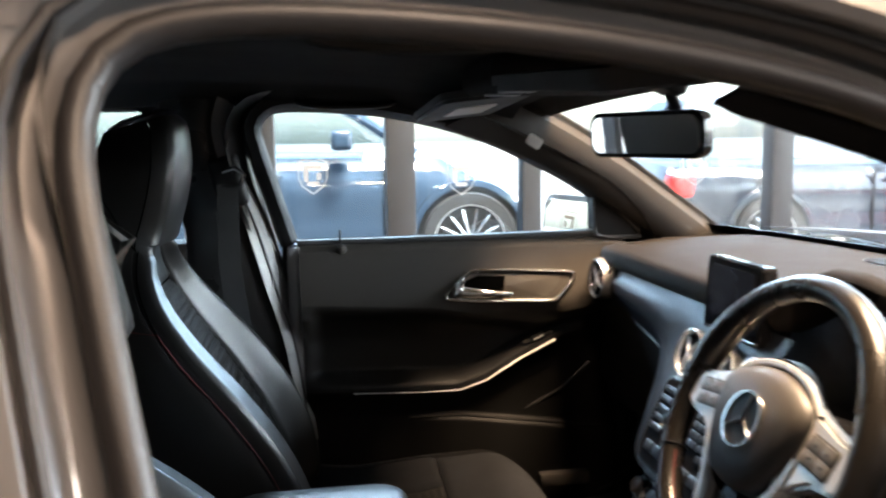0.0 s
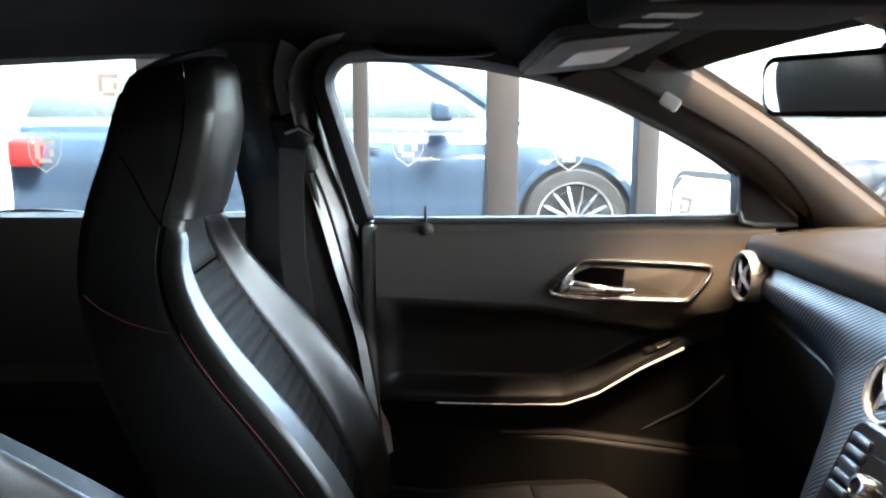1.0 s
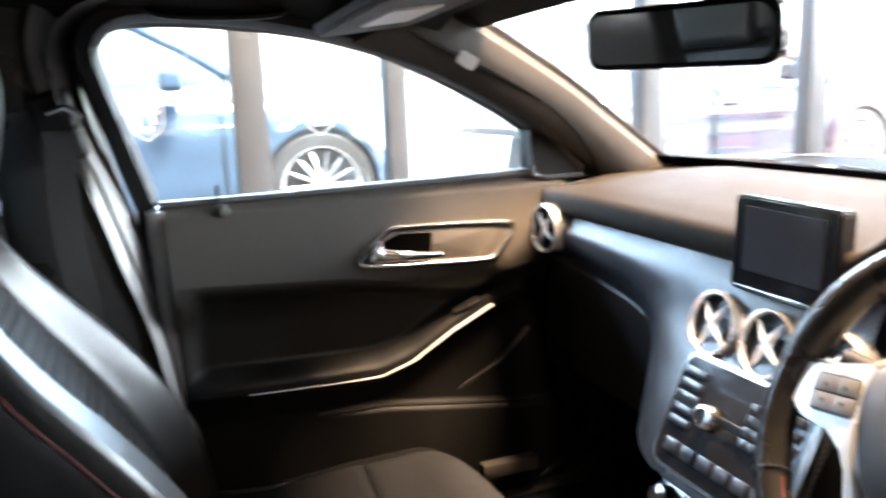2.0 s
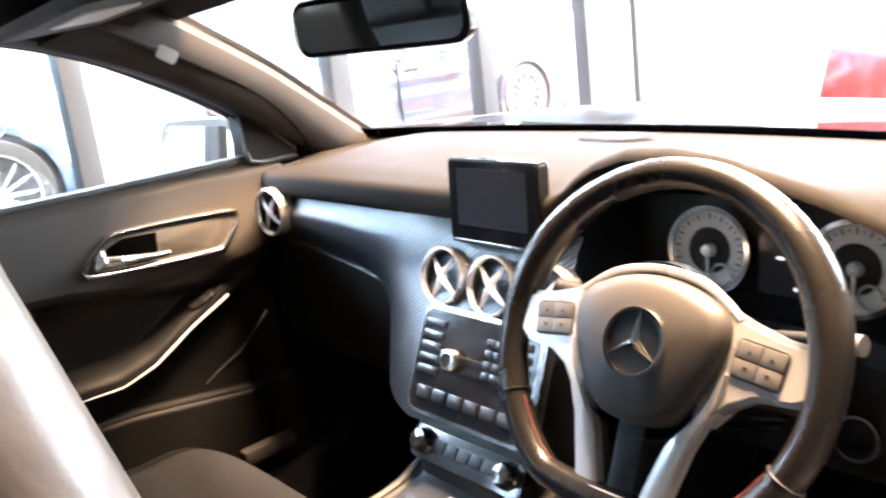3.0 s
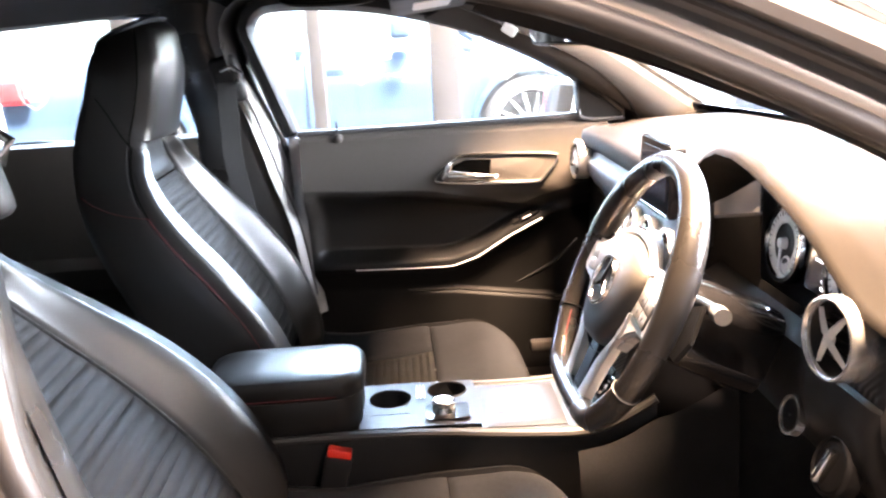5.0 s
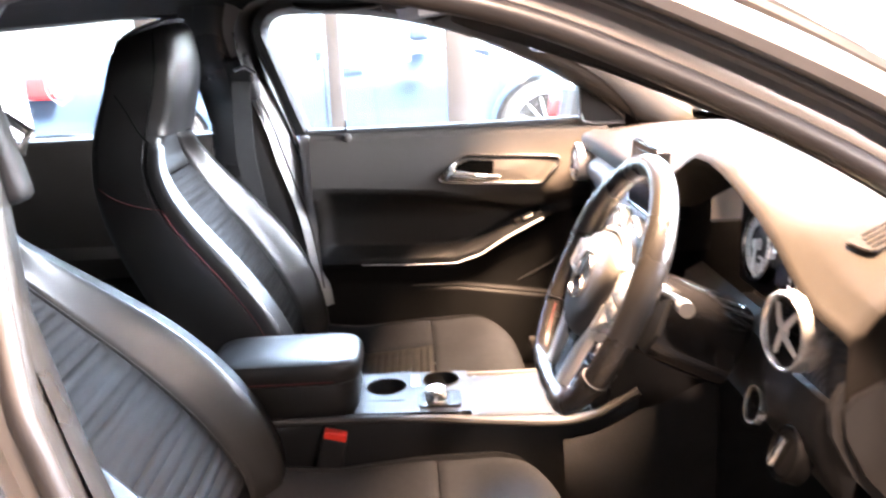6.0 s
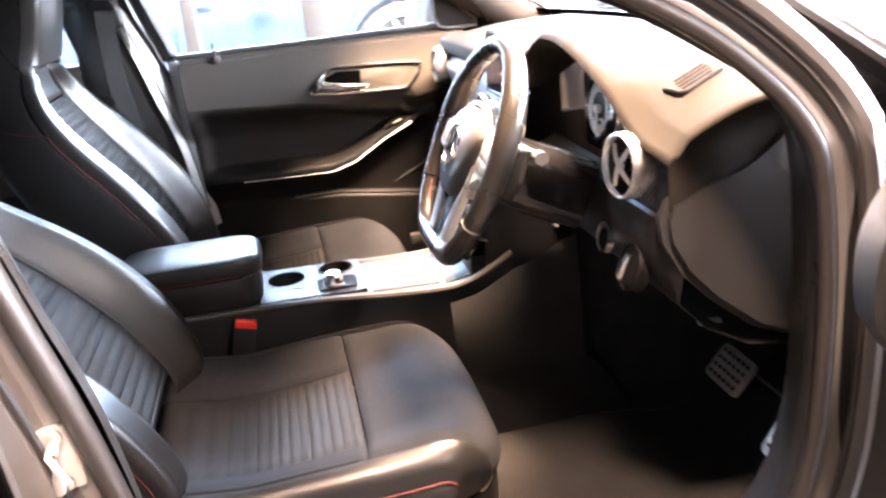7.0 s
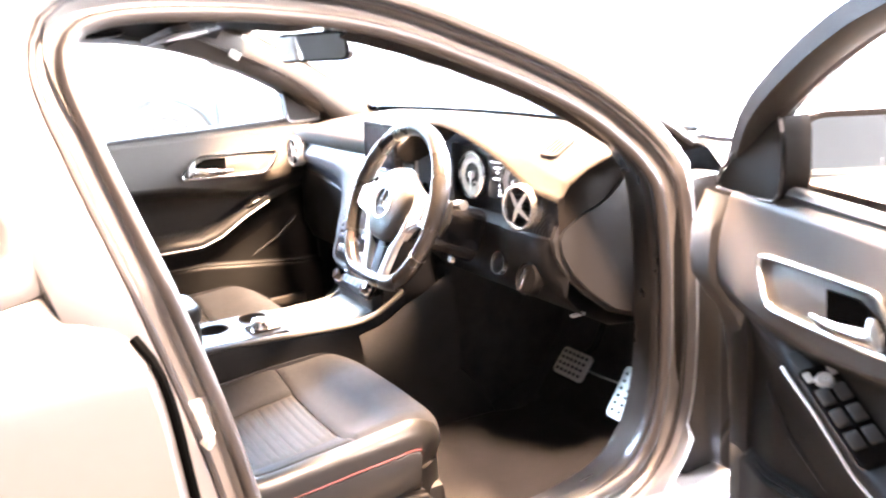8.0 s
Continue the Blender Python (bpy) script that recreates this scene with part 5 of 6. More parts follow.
    part("end_cover", plate([(0.05, 0.92), (0.05, 0.70), (0.12, 0.60), (0.36, 0.60), (0.36, 0.95)], m2, 0.03, 0.008), SOFT, e)
    # vents
    vent(e, (-0.002, 0.590, 0.860), (-1, -0.05, 0.05), 0.046)
    vent(e, (0.020, -0.577, 0.845), (-1, -0.10, 0.08), 0.046)
    for y in (0.096, -0.004, -0.104):
        vent(e, (-0.014, y, 0.810), (-1, 0, 0.30), 0.0445)
    # screen on its stand
    ms = frame_at((0.006, 0.000, 0.921), (-1, 0, 0.06), (0, -1, 0))
    sc = part("screen", plate(rounded(0.172, 0.120, 0.008), ms @ Matrix.Translation((0, 0, -0.02)), 0.022, 0.003), GLOSSB, e, "upright black infotainment screen")
    part("screen_glass", plate(rounded(0.132, 0.080, 0.003), ms @ Matrix.Translation((0, 0.007, 0.0022)), 0.001, 0.0003), SCREENM, sc, "dark switched-off display")
    part("screen_strip", plate(rounded(0.160, 0.005, 0.002), ms @ Matrix.Translation((0, -0.056, 0.002)), 0.002, 0.0005), CHROME, sc)
    part("screen_foot", box((0.05, 0.0, 0.89), (0.05, 0.12, 0.07), 0.012), BLACK, sc)
    # speaker and demister slots on top
    sp = part("speaker_grille", lathe([(0.001, 0.004), (0.078, 0.003), (0.082, -0.003)], frame_at((0.31, 0.02, 0.957), (0, 0, 1), (1, 0, 0)) @ Matrix.Diagonal((0.5, 1, 1, 1)), 32), BLACK, e)
    bm = bmesh.new()
    for i in range(-5, 6):
        box((0.31 + i * 0.0065, 0.02, 0.9615), (0.002, 0.14 * math.sqrt(1 - (i / 6.2) ** 2), 0.002), 0, bm=bm)
    part("grille_ribs", bm, SOFT, sp, smooth=False)
    md = frame_at((0.136, -0.555, 0.9450), (-0.205, -0.216, 0.955), (0.064, 0.027, 0.0))
    dv = part("demister_vent", plate(rounded(0.088, 0.040, 0.010), md, 0.0042, 0.0015), TOPPAD, e, "small slotted demister vent")
    # the slots are thin black plates, coloured for their unlit depth
    for i in range(4):
        part("slot", plate(rounded(0.066 - 0.004 * abs(i - 1.5), 0.0036, 0.0017), md @ Matrix.Translation((0.004 * (i - 1.5), -0.0123 + 0.0082 * i, 0.0033)), 0.0012, 0), VOID, dv)
    # instruments
    ic = part("instrument_panel", box((0.135, -0.350, 0.852), (0.02, 0.40, 0.15), 0.006), BLACK, e, "dark instrument panel behind the wheel")
    for gy in (-0.263, -0.438):
        mg = frame_at((0.112, gy, 0.862), (-1, 0, 0.12), (0, -1, 0))
        d = part("dial", lathe([(0.046, 0.0), (0.049, 0.006), (0.055, 0.006), (0.058, -0.012)], mg, 40), CHROME, ic, "round dial with a silver ring")
        part("dial_face", lathe([(0.0475, 0.002), (0.028, 0.001)], mg, 40), DIAL, d)
        part("dial_middle", lathe([(0.029, 0.0015), (0.027, -0.001), (0.001, -0.001)], mg, 32), BLACK, d)
        part("needle", tube([mg @ Vector((0, 0.006, 0.006)), mg @ Vector((0.001, -0.036, 0.006))], [0.0028, 0.001], k=6), WHITE, d)
        part("needle_cap", lathe([(0.001, 0.010), (0.007, 0.009), (0.009, 0.0)], mg, 18), SILVER, d)
        bm = bmesh.new()
        for k in range(25):
            a = radians(-130 + 260 * k / 24)
            box((0, 0, 0), (0.0012 if k % 2 else 0.002, 0.004 if k % 2 else 0.007, 0.0006), 0, m=mg @ pose(0, 0, 0, 0, 0, -math.degrees(a)) @ Matrix.Translation((0, 0.042, 0.003)), bm=bm)
        part("dial_marks", bm, INK, d, smooth=False)
        sub = lathe([(0.011, 0.004), (0.0125, 0.006), (0.0145, 0.003)], mg @ Matrix.Translation((0.018, -0.028, 0)), 24)
        part("small_dial", sub, SILVER, d)
    mdsp = frame_at((0.118, -0.357, 0.868), (-1, 0, 0.1), (0, -1, 0))
    dp = part("trip_display", plate(rounded(0.062, 0.100, 0.004), mdsp, 0.003, 0.001), SCREENM, ic, "dark trip display")
    bm = bmesh.new()
    for y0, w in ((0.040, 0.018), (0.018, 0.026), (0.008, 0.010), (-0.006, 0.026)):
        box((0, 0, 0), (w, 0.0032, 0.0006), 0, m=mdsp @ Matrix.Translation((0.004, y0, 0.0036)), bm=bm)
    for y0 in (-0.020, -0.030, -0.040):
        box((0, 0, 0), (0.010, 0.0038, 0.0006), 0, m=mdsp @ Matrix.Translation((0.018, y0, 0.0036)), bm=bm)
    part("display_print", bm, LIT, dp, "pale lit figures as plain bars", smooth=False)
    part("display_line", box((0, 0, 0), (0.056, 0.0012, 0.0006), 0, m=mdsp @ Matrix.Translation((0, 0.030, 0.0036))), LIT, dp, smooth=False)
    # switches on the knee panel
    mk = frame_at((0.030, -0.476, 0.709), (-1, 0, 0.25), (0, -1, 0))
    kn = part("start_ring", lathe([(0.0200, 0.0), (0.0208, 0.004), (0.0240, 0.004), (0.0250, -0.006)], mk, 32), CHROME, e, "chrome ring round the start switch")
    part("start_button", lathe([(0.001, 0.002), (0.0190, 0.002), (0.0205, -0.002)], mk, 28), GLOSSB, kn)
    ml = frame_at((0.030, -0.582, 0.697), (-1, 0, 0.35), (0, -1, 0))
    ls = part("light_switch", lathe([(0.001, 0.006), (0.027, 0.006), (0.032, 0.002), (0.034, -0.012)], ml, 32), MATTEB, e, "round light switch with a chrome grip")
    part("switch_ring", lathe([(0.030, 0.005), (0.032, 0.008), (0.034, 0.004)], ml, 32), MATTEB, ls)
    part("switch_grip", box((0, 0, 0), (0.010, 0.044, 0.014), 0.004, m=ml @ Matrix.Translation((0, 0, 0.012)) @ pose(0, 0, 0, 0, 0, -14)), CHROME, ls)
    part("key_slot", lathe([(0.001, 0.008), (0.008, 0.008), (0.010, 0.0)], frame_at((0.004, -0.328, 0.693), (-1, 0, 0.3), (0, -1, 0)), 20), CHROME, e, "small bright key switch")
    part("bonnet_catch", box((0.14, -0.595, 0.598), (0.034, 0.012, 0.006), 0.002), SILVER, e)
    # middle stack
    mp = frame_at((-0.068, YC, 0.705), (-0.91, 0, 0.41), (0, -1, 0))
    st = part("audio_panel", plate(rounded(0.236, 0.156, 0.022), mp, 0.010, 0.004), CHROME, e, "silver-framed audio panel")
    part("panel_face", plate(rounded(0.224, 0.144, 0.018), mp @ Matrix.Translation((0, 0, 0.009)), 0.003, 0.001), GLOSSB, st)
    part("disc_slot", plate(rounded(0.112, 0.052, 0.004), mp @ Matrix.Translation((0, 0.020, 0.0118)), 0.002, 0.0005), GLOSSB, st)
    for sx in (-1, 1):
        for k in range(5):
            part("button", box((0, 0, 0), (0.040, 0.0110, 0.008), 0.003, m=mp @ Matrix.Translation((sx * 0.083, 0.052 - 0.0165 * k, 0.012))), AUDIOKEY, st)
    vk = part("volume_knob", lathe([(0.010, 0.0165), (0.0135, 0.0160), (0.0155, 0.013), (0.0165, 0.0)], mp @ Matrix.Translation((-0.034, 0.008, 0.012)), 28), CHROME, st, "round volume knob with a chrome collar")
    part("knob_face", lathe([(0.001, 0.0150), (0.0105, 0.0150), (0.0110, 0.0160)], mp @ Matrix.Translation((-0.034, 0.008, 0.012)), 24), GLOSSB, vk)
    for kx in range(3):
        for ky in range(4):
            part("number_key", box((0, 0, 0), (0.0135, 0.0115, 0.007), 0.003, m=mp @ Matrix.Translation((0.030 + 0.0155 * kx, 0.044 - 0.0145 * ky, 0.0125))), AUDIOKEY, st)
    for k in range(6):
        part("preset_button", box((0, 0, 0), (0.027, 0.018, 0.008), 0.003, m=mp @ Matrix.Translation((-0.080 + 0.032 * k, -0.046, 0.012))), AUDIOKEY, st)
    mc = frame_at((-0.100, YC, 0.590), (-0.80, 0, 0.60), (0, -1, 0))
    ct = part("climate_panel", plate(rounded(0.214, 0.050, 0.012), mc, 0.008, 0.003), GLOSSB, e, "gloss black climate panel with two knobs")
    for sx in (-1, 1):
        part("climate_knob", lathe([(0.001, 0.020), (0.013, 0.019), (0.0155, 0.014), (0.017, 0.0)], mc @ Matrix.Translation((sx * 0.082, 0, 0.006)), 26), GLOSSB, ct, "dark climate knob with a chrome ring")
        part("knob_ring", lathe([(0.0160, 0.0), (0.0178, 0.004), (0.0190, 0.0)], mc @ Matrix.Translation((sx * 0.082, 0, 0.0085)), 26), CHROME, ct)
    for k in range(5):
        part("climate_button", box((0, 0, 0), (0.022, 0.018, 0.006), 0.002, m=mc @ Matrix.Translation((-0.048 + 0.024 * k, 0.0, 0.009))), CONSOLE, ct)
    part("button_strip", box((0, 0, 0), (0.20, 0.012, 0.008), 0.002, m=frame_at((-0.092, YC, 0.618), (-0.85, 0, 0.5), (0, -1, 0))), BLACK, e)
    part("stack_body", box((0.0, YC, 0.62), (0.16, 0.22, 0.22), 0.02), BLACK, e)
    part("stack_foot", box((-0.03, YC, 0.52), (0.16, 0.20, 0.12), 0.02), BLACK, e)
    return e


dashboard()


# ---------------------------------------------------------------- steering wheel
def steering_wheel():
    e = thing("steering_wheel", (0.0, -0.369, 0.78), "black leather flat-bottomed steering wheel with silver spokes", "steering wheel")
    c = Vector((-0.145, -0.354, 0.8415))
    m = frame_at(c, (-math.cos(radians(25)), 0, math.sin(radians(25))), (0, -1, 0))
    R = 0.173

    def rim_pt(a):
        x, y = R * math.sin(a), R * math.cos(a)
        if y < -0.146:
            y = -0.146 - (y + 0.146) * -0.25
        return Vector((x, y, 0))
    N = 96
    pts, rad = [], []
    for i in range(N):
        a = 6.28319 * i / N
        pts.append(m @ rim_pt(a))
        deg = math.degrees(a) % 360
        g = max(math.exp(-((deg - 62) / 22) ** 2), math.exp(-((deg - 298) / 22) ** 2))
        rad.append(0.0158 + 0.0030 * g)
    part("rim", tube(pts, rad, closed=True, k=14, up=m.to_3x3() @ Vector((0, 0, 1)), flat=1.08), RIMSKIN, e, "smooth black leather wheel rim")
    for deg in (62, 117, 243, 298):
        a = radians(deg)
        o = m @ rim_pt(a)
        t = (m @ rim_pt(a + 0.01)) - (m @ rim_pt(a - 0.01))
        part("rim_seam", lathe([(0.0168, -0.0008), (0.0183, 0), (0.0168, 0.0008)], frame_at(o, t, (1, 0, 0.3)), 20), INK, e)
    part("rim_stitching", tube([m @ (rim_pt(radians(d)) * 0.915 + Vector((0, 0, 0.004))) for d in np.linspace(120, 240, 30)], 0.0014, k=5), STITCH, e, "red stitching inside the rim")
    # airbag cover
    ol = [(p.x, p.z) for p in spline([(-0.084, 0, 0.042), (-0.048, 0, 0.064), (0, 0, 0.072), (0.048, 0, 0.064), (0.084, 0, 0.042), (0.083, 0, 0.0), (0.060, 0, -0.046), (0.036, 0, -0.068), (0, 0, -0.073), (-0.036, 0, -0.068), (-0.060, 0, -0.046), (-0.083, 0, 0.0)], 48, closed=True)]
    rows = []
    for k, h in ((0.97, -0.012), (1.0, -0.003), (0.985, 0.008), (0.93, 0.016), (0.80, 0.021), (0.5, 0.025), (0.02, 0.026)):
        rows.append([m @ Vector((x * k, y * k, h)) for x, y in ol])
    ab = part("airbag_cover", grid(rows, close_u=True), AIRBAG, e, "smooth dark airbag cover")
    me_ = m @ Matrix.Translation((0, 0.004, 0.0252))
    em = part("emblem", lathe([(0.0295, 0.0), (0.0305, 0.004), (0.0335, 0.0042), (0.0348, -0.002)], me_, 40), CHROME, ab, "round chrome emblem")
    part("emblem_face", lathe([(0.001, 0.0008), (0.0300, 0.0008)], me_, 30), CONSOLE, em)
    for k in range(3):
        a = radians(90 + 120 * k)
        d, n = Vector((math.cos(a), math.sin(a), 0)), Vector((-math.sin(a), math.cos(a), 0))
        part("emblem_bar", capped([[me_ @ (d * 0.0 + n * 0.005 + Vector((0, 0, 0.001))), me_ @ Vector((0, 0, 0.0045)), me_ @ (n * -0.005 + Vector((0, 0, 0.001)))], [me_ @ (d * 0.030 + n * 0.0008 + Vector((0, 0, 0.001))), me_ @ (d * 0.030 + Vector((0, 0, 0.003))), me_ @ (d * 0.030 - n * 0.0008 + Vector((0, 0, 0.001)))]]), CHROME, em)
    # side spokes with buttons, lower twin spoke
    for s in (-1, 1):
        ol = [(s * 0.074, 0.054), (s * 0.098, 0.045), (s * 0.130, 0.036), (s * 0.152, 0.034), (s * 0.165, 0.028), (s * 0.165, -0.012), (s * 0.150, -0.020), (s * 0.116, -0.023), (s * 0.096, -0.034), (s * 0.078, -0.056), (s * 0.060, -0.06), (s * 0.060, 0.03)]
        if s < 0:
            ol = ol[::-1]
        sp = part("side_spoke", plate(ol, m @ Matrix.Translation((0, 0, -0.012)), 0.018, 0.005), SILVER, e, "silver side spoke with buttons")
        pad_m = m @ Matrix.Translation((s * 0.115, 0.009, 0.0058)) @ pose(0, 0, 0, 0, 0, -s * 7)
        kp = part("key_plate", plate(rounded(0.050, 0.036, 0.006), pad_m, 0.0012, 0.0005), KEYPL, sp)
        for ix, iy in ((-1, 1), (1, 1), (-1, -1), (1, -1)):
            part("spoke_button", box((0, 0, 0), (0.0225, 0.0155, 0.0024), 0.0014, m=pad_m @ Matrix.Translation((ix * 0.0118, iy * 0.0083, 0.0014))), SPOKEKEY, kp)
            mark = [(0.0, 0.0026), (-0.0026, -0.0018), (0.0026, -0.0018)]
            part("key_mark", plate(mark, pad_m @ Matrix.Translation((ix * 0.0105, iy * 0.0075, 0.0027)) @ pose(0, 0, 0, 0, 0, 0 if iy > 0 else 180), 0.0004, 0), INK, kp, smooth=False)
        rows = []
        for f in np.linspace(0, 1, 22):
            y = -0.006 - 0.150 * f
            x = s * interp([(0.0, 0.086), (0.20, 0.080), (0.36, 0.066), (0.50, 0.054), (0.75, 0.043), (1.0, 0.033)], f)
            w = interp([(0.0, 0.0030), (0.25, 0.0060), (0.40, 0.0100), (0.55, 0.0128), (1.0, 0.0140)], f)
            h = 0.010 - 0.004 * f
            rows.append([m @ Vector((x - w, y, h - 0.014)), m @ Vector((x - w, y, h - 0.003)), m @ Vector((x - w * 0.6, y, h)), m @ Vector((x + w * 0.6, y, h)), m @ Vector((x + w, y, h - 0.003)), m @ Vector((x + w, y, h - 0.014))])
        part("lower_spoke", capped(rows), SILVER, e, "silver lower spoke")
        part("shift_paddle", plate([(s * 0.09, 0.02), (s * 0.15, 0.045), (s * 0.16, 0.0), (s * 0.145, -0.03), (s * 0.10, -0.03)][::s], m @ Matrix.Translation((0, 0, -0.045)), 0.005, 0.0015), BLACK, e, "dark gear paddle")
    part("cover_arch", tube([m @ Vector((p.x, p.z, 0.002)) for p in spline([(-0.088, 0, 0.044), (-0.050, 0, 0.069), (0, 0, 0.0775), (0.050, 0, 0.069), (0.088, 0, 0.044)], 24)], 0.005, k=8), SILVER, e, "thin silver arch over the airbag cover")
    part("lower_bridge", box((0, 0, 0), (0.092, 0.020, 0.018), 0.005, m=m @ Matrix.Translation((0, -0.150, 0.004))), SILVER, e)
    part("spoke_gap_cover", box((0, 0, 0), (0.032, 0.09, 0.010), 0.004, m=m @ Matrix.Translation((0, -0.100, -0.004))), BLACK, e)
    part("hub_back", lathe([(0.085, 0.004), (0.088, -0.012), (0.060, -0.045), (0.050, -0.06)], m, 32), BLACK, e)
    # column shroud and stalks
    col = part("column_shroud", capped([[m @ Vector((x * k, y * k - 0.008, -h)) for x, y in rounded(0.105, 0.105, 0.03)] for k, h in ((0.9, 0.050), (1.0, 0.06), (1.08, 0.12), (1.1, 0.20))]), GLOSSB, e, "dark steering column shroud")
    part("gear_stalk", tube([m @ Vector((0.05, 0.030, -0.070)), m @ Vector((0.10, 0.038, -0.066)), m @ Vector((0.150, 0.042, -0.060))], [0.008, 0.007, 0.009], k=10), BLACK, col)
    part("stalk_knob", tube([m @ Vector((0.146, 0.042, -0.060)), m @ Vector((0.172, 0.044, -0.056))], [0.0098, 0.0098], k=14), SPOKEKEY, col, "silver-tipped gear selector")
    part("light_stalk", tube([m @ Vector((-0.05, 0.03, -0.070)), m @ Vector((-0.12, 0.04, -0.065)), m @ Vector((-0.175, 0.042, -0.06))], [0.009, 0.010, 0.011], k=10), BLACK, col)
    part("wiper_collar", tube([m @ Vector((-0.118, 0.040, -0.065)), m @ Vector((-0.135, 0.041, -0.064))], 0.012, k=12), SILVER, col)


steering_wheel()


# ---------------------------------------------------------------- middle console
CON = [(-0.98, 0.540, 0.086), (-0.70, 0.544, 0.086), (-0.50, 0.544, 0.088), (-0.38, 0.540, 0.092), (-0.26, 0.532, 0.100), (-0.16, 0.530, 0.108), (-0.11, 0.540, 0.112), (-0.07, 0.560, 0.116), (-0.03, 0.585, 0.120)]


def con_z(x):
    return interp([(a, b) for a, b, _ in CON], x)


def console():
    e = thing("centre_console", (-0.4, YC, 0.18), "dark centre console with cup holders and padded arm rest", "console")
    rows = []
    for x, z, w in [(p.x, p.z, interp([(a, c) for a, _, c in CON], p.x)) for p in spline([(a, 0, b) for a, b, _ in CON], 60)]:
        hole = 0.03 if -0.52 < x < -0.312 else 0.004
        rows.append([(x, YC + k * (w + d), zz) for k in (1,) for d, zz in ((0.010, 0.20), (0.008, 0.34), (0.007, 0.44), (0.006, z - 0.040), (0.004, z - 0.018), (0.0, z - 0.004), (-0.008, z + 0.001), (-0.016, z - hole))] + [(x, YC - (w + d), zz) for d, zz in ((-0.016, z - hole), (-0.008, z + 0.001), (0.0, z - 0.004), (0.004, z - 0.018), (0.006, z - 0.040), (0.007, 0.44), (0.008, 0.34), (0.010, 0.20))])
    part("body", grid(rows), BLACK, e, "black console body")
    for s in (-1, 1):
        part("knee_rail", tube([(p.x, YC + s * (interp([(a, c) for a, _, c in CON], p.x) + 0.004), p.z - 0.004) for p in spline([(a, 0, b) for a, b, _ in CON], 40)], 0.0075, k=8), SOFT, e)
        rows = []
        for f in np.linspace(0, 1, 20):
            x = -0.16 + 0.255 * f
            zt = con_z(min(x, -0.03)) + 0.05 * smooth01(-0.03, 0.10, x) - 0.03
            out = 0.128 + 0.016 * f
            rows.append([(x, YC + s * out, zt), (x, YC + s * (out + 0.008), zt - 0.03), (x, YC + s * (out + 0.012), zt - 0.07), (x + 0.002, YC + s * (out + 0.011), 0.40), (x + 0.004, YC + s * (out + 0.007), 0.345)])
        rows.append([(p[0] + 0.006, p[1] - s * 0.012, p[2]) for p in rows[-1]])
        rows.append([(p[0] + 0.004, p[1] - s * 0.04, p[2]) for p in rows[-1]])
        part("side_cheek", grid(rows), CHEEK, e, "smooth dark panel beside the footwell")
        rows = []
        for f in np.linspace(0, 1, 16):
            rows.append([(-0.16 + (0.255 + 0.11 * g ** 0.8) * f, YC + s * (0.130 + 0.014 * f + 0.004 * math.sin(3.1 * g)), 0.352 - 0.165 * g) for g in np.linspace(0, 1, 8)])
        rows.append([(p[0] + 0.010, p[1] - s * 0.020, p[2]) for p in rows[-1]])
        rows.append([(p[0] + 0.004, p[1] - s * 0.040, p[2]) for p in rows[-1]])
        part("tunnel_carpet", grid(rows), CHEEK, e, "dark carpet on the tunnel side")
        part("tunnel_wall", grid([[(x, YC + s * (0.088 + 0.02 * f), z) for z in (0.19, 0.40, 0.62)] for f, x in ((0, 0.02), (0.5, 0.25), (1, 0.50))]), CARPET, e)

    # cup holder plate with two round wells
    def well_tile(cx, cy, hx, hy, r, bm_top, z):
        k = 32
        ring, sq = [], []
        for i in range(k):
            a = 6.28319 * i / k
            c_, s_ = math.cos(a), math.sin(a)
            f = 1 / max(abs(c_), abs(s_))
            ring.append((cx + r * c_, cy + r * s_, z))
            sq.append((cx + hx * c_ * f, cy + hy * s_ * f, z))
        grid([sq, ring, [(x, y, z - 0.002) for x, y, _ in ring]], close_u=True, bm=bm_top)
    bm = bmesh.new()
    zc = 0.5465
    well_tile(-0.464, YC + 0.028, 0.052, 0.062, 0.037, bm, zc)
    well_tile(-0.362, YC + 0.052, 0.050, 0.040, 0.034, bm, zc - 0.002)
    grid([[(-0.412, YC - 0.034, zc), (-0.312, YC - 0.034, zc - 0.002)], [(-0.412, YC + 0.012, zc), (-0.312, YC + 0.012, zc - 0.002)]], bm=bm)
    grid([[(-0.516, YC - 0.082, zc), (-0.312, YC - 0.088, zc - 0.002)], [(-0.516, YC - 0.034, zc), (-0.312, YC - 0.034, zc - 0.002)]], bm=bm)
    pl_ = part("cup_plate", bm, CONSOLE, e, "satin grey cup holder plate")
    for cx, cy, r in ((-0.464, YC + 0.028, 0.037), (-0.362, YC + 0.052, 0.034)):
        mm = frame_at((cx, cy, zc - 0.001), (0, 0, 1), (1, 0, 0))
        part("cup_well", lathe([(r, 0.0), (r * 0.95, -0.012), (r * 0.9, -0.055), (0.001, -0.058)], mm, 32), BLACK, pl_, "round black cup well")
        part("cup_rim", lathe([(r * 0.97, 0.0), (r * 1.0, 0.0025), (r * 1.05, 0.0)], mm, 32), SOFT, pl_)
    for i in range(3):
        part("divider", box((-0.416 + 0.006 * i, YC + 0.045, zc + 0.002), (0.0025, 0.05, 0.003), 0.0008), SILVER, pl_)
    mk = frame_at((-0.372, -0.052, zc), (0, 0, 1), (1, 0, 0))
    kn = part("menu_knob", lathe([(0.001, 0.024), (0.016, 0.0235), (0.0195, 0.020), (0.0195, 0.006), (0.022, 0.002), (0.023, 0.0)], mk, 32), CHROME, e, "silver rotary menu knob")
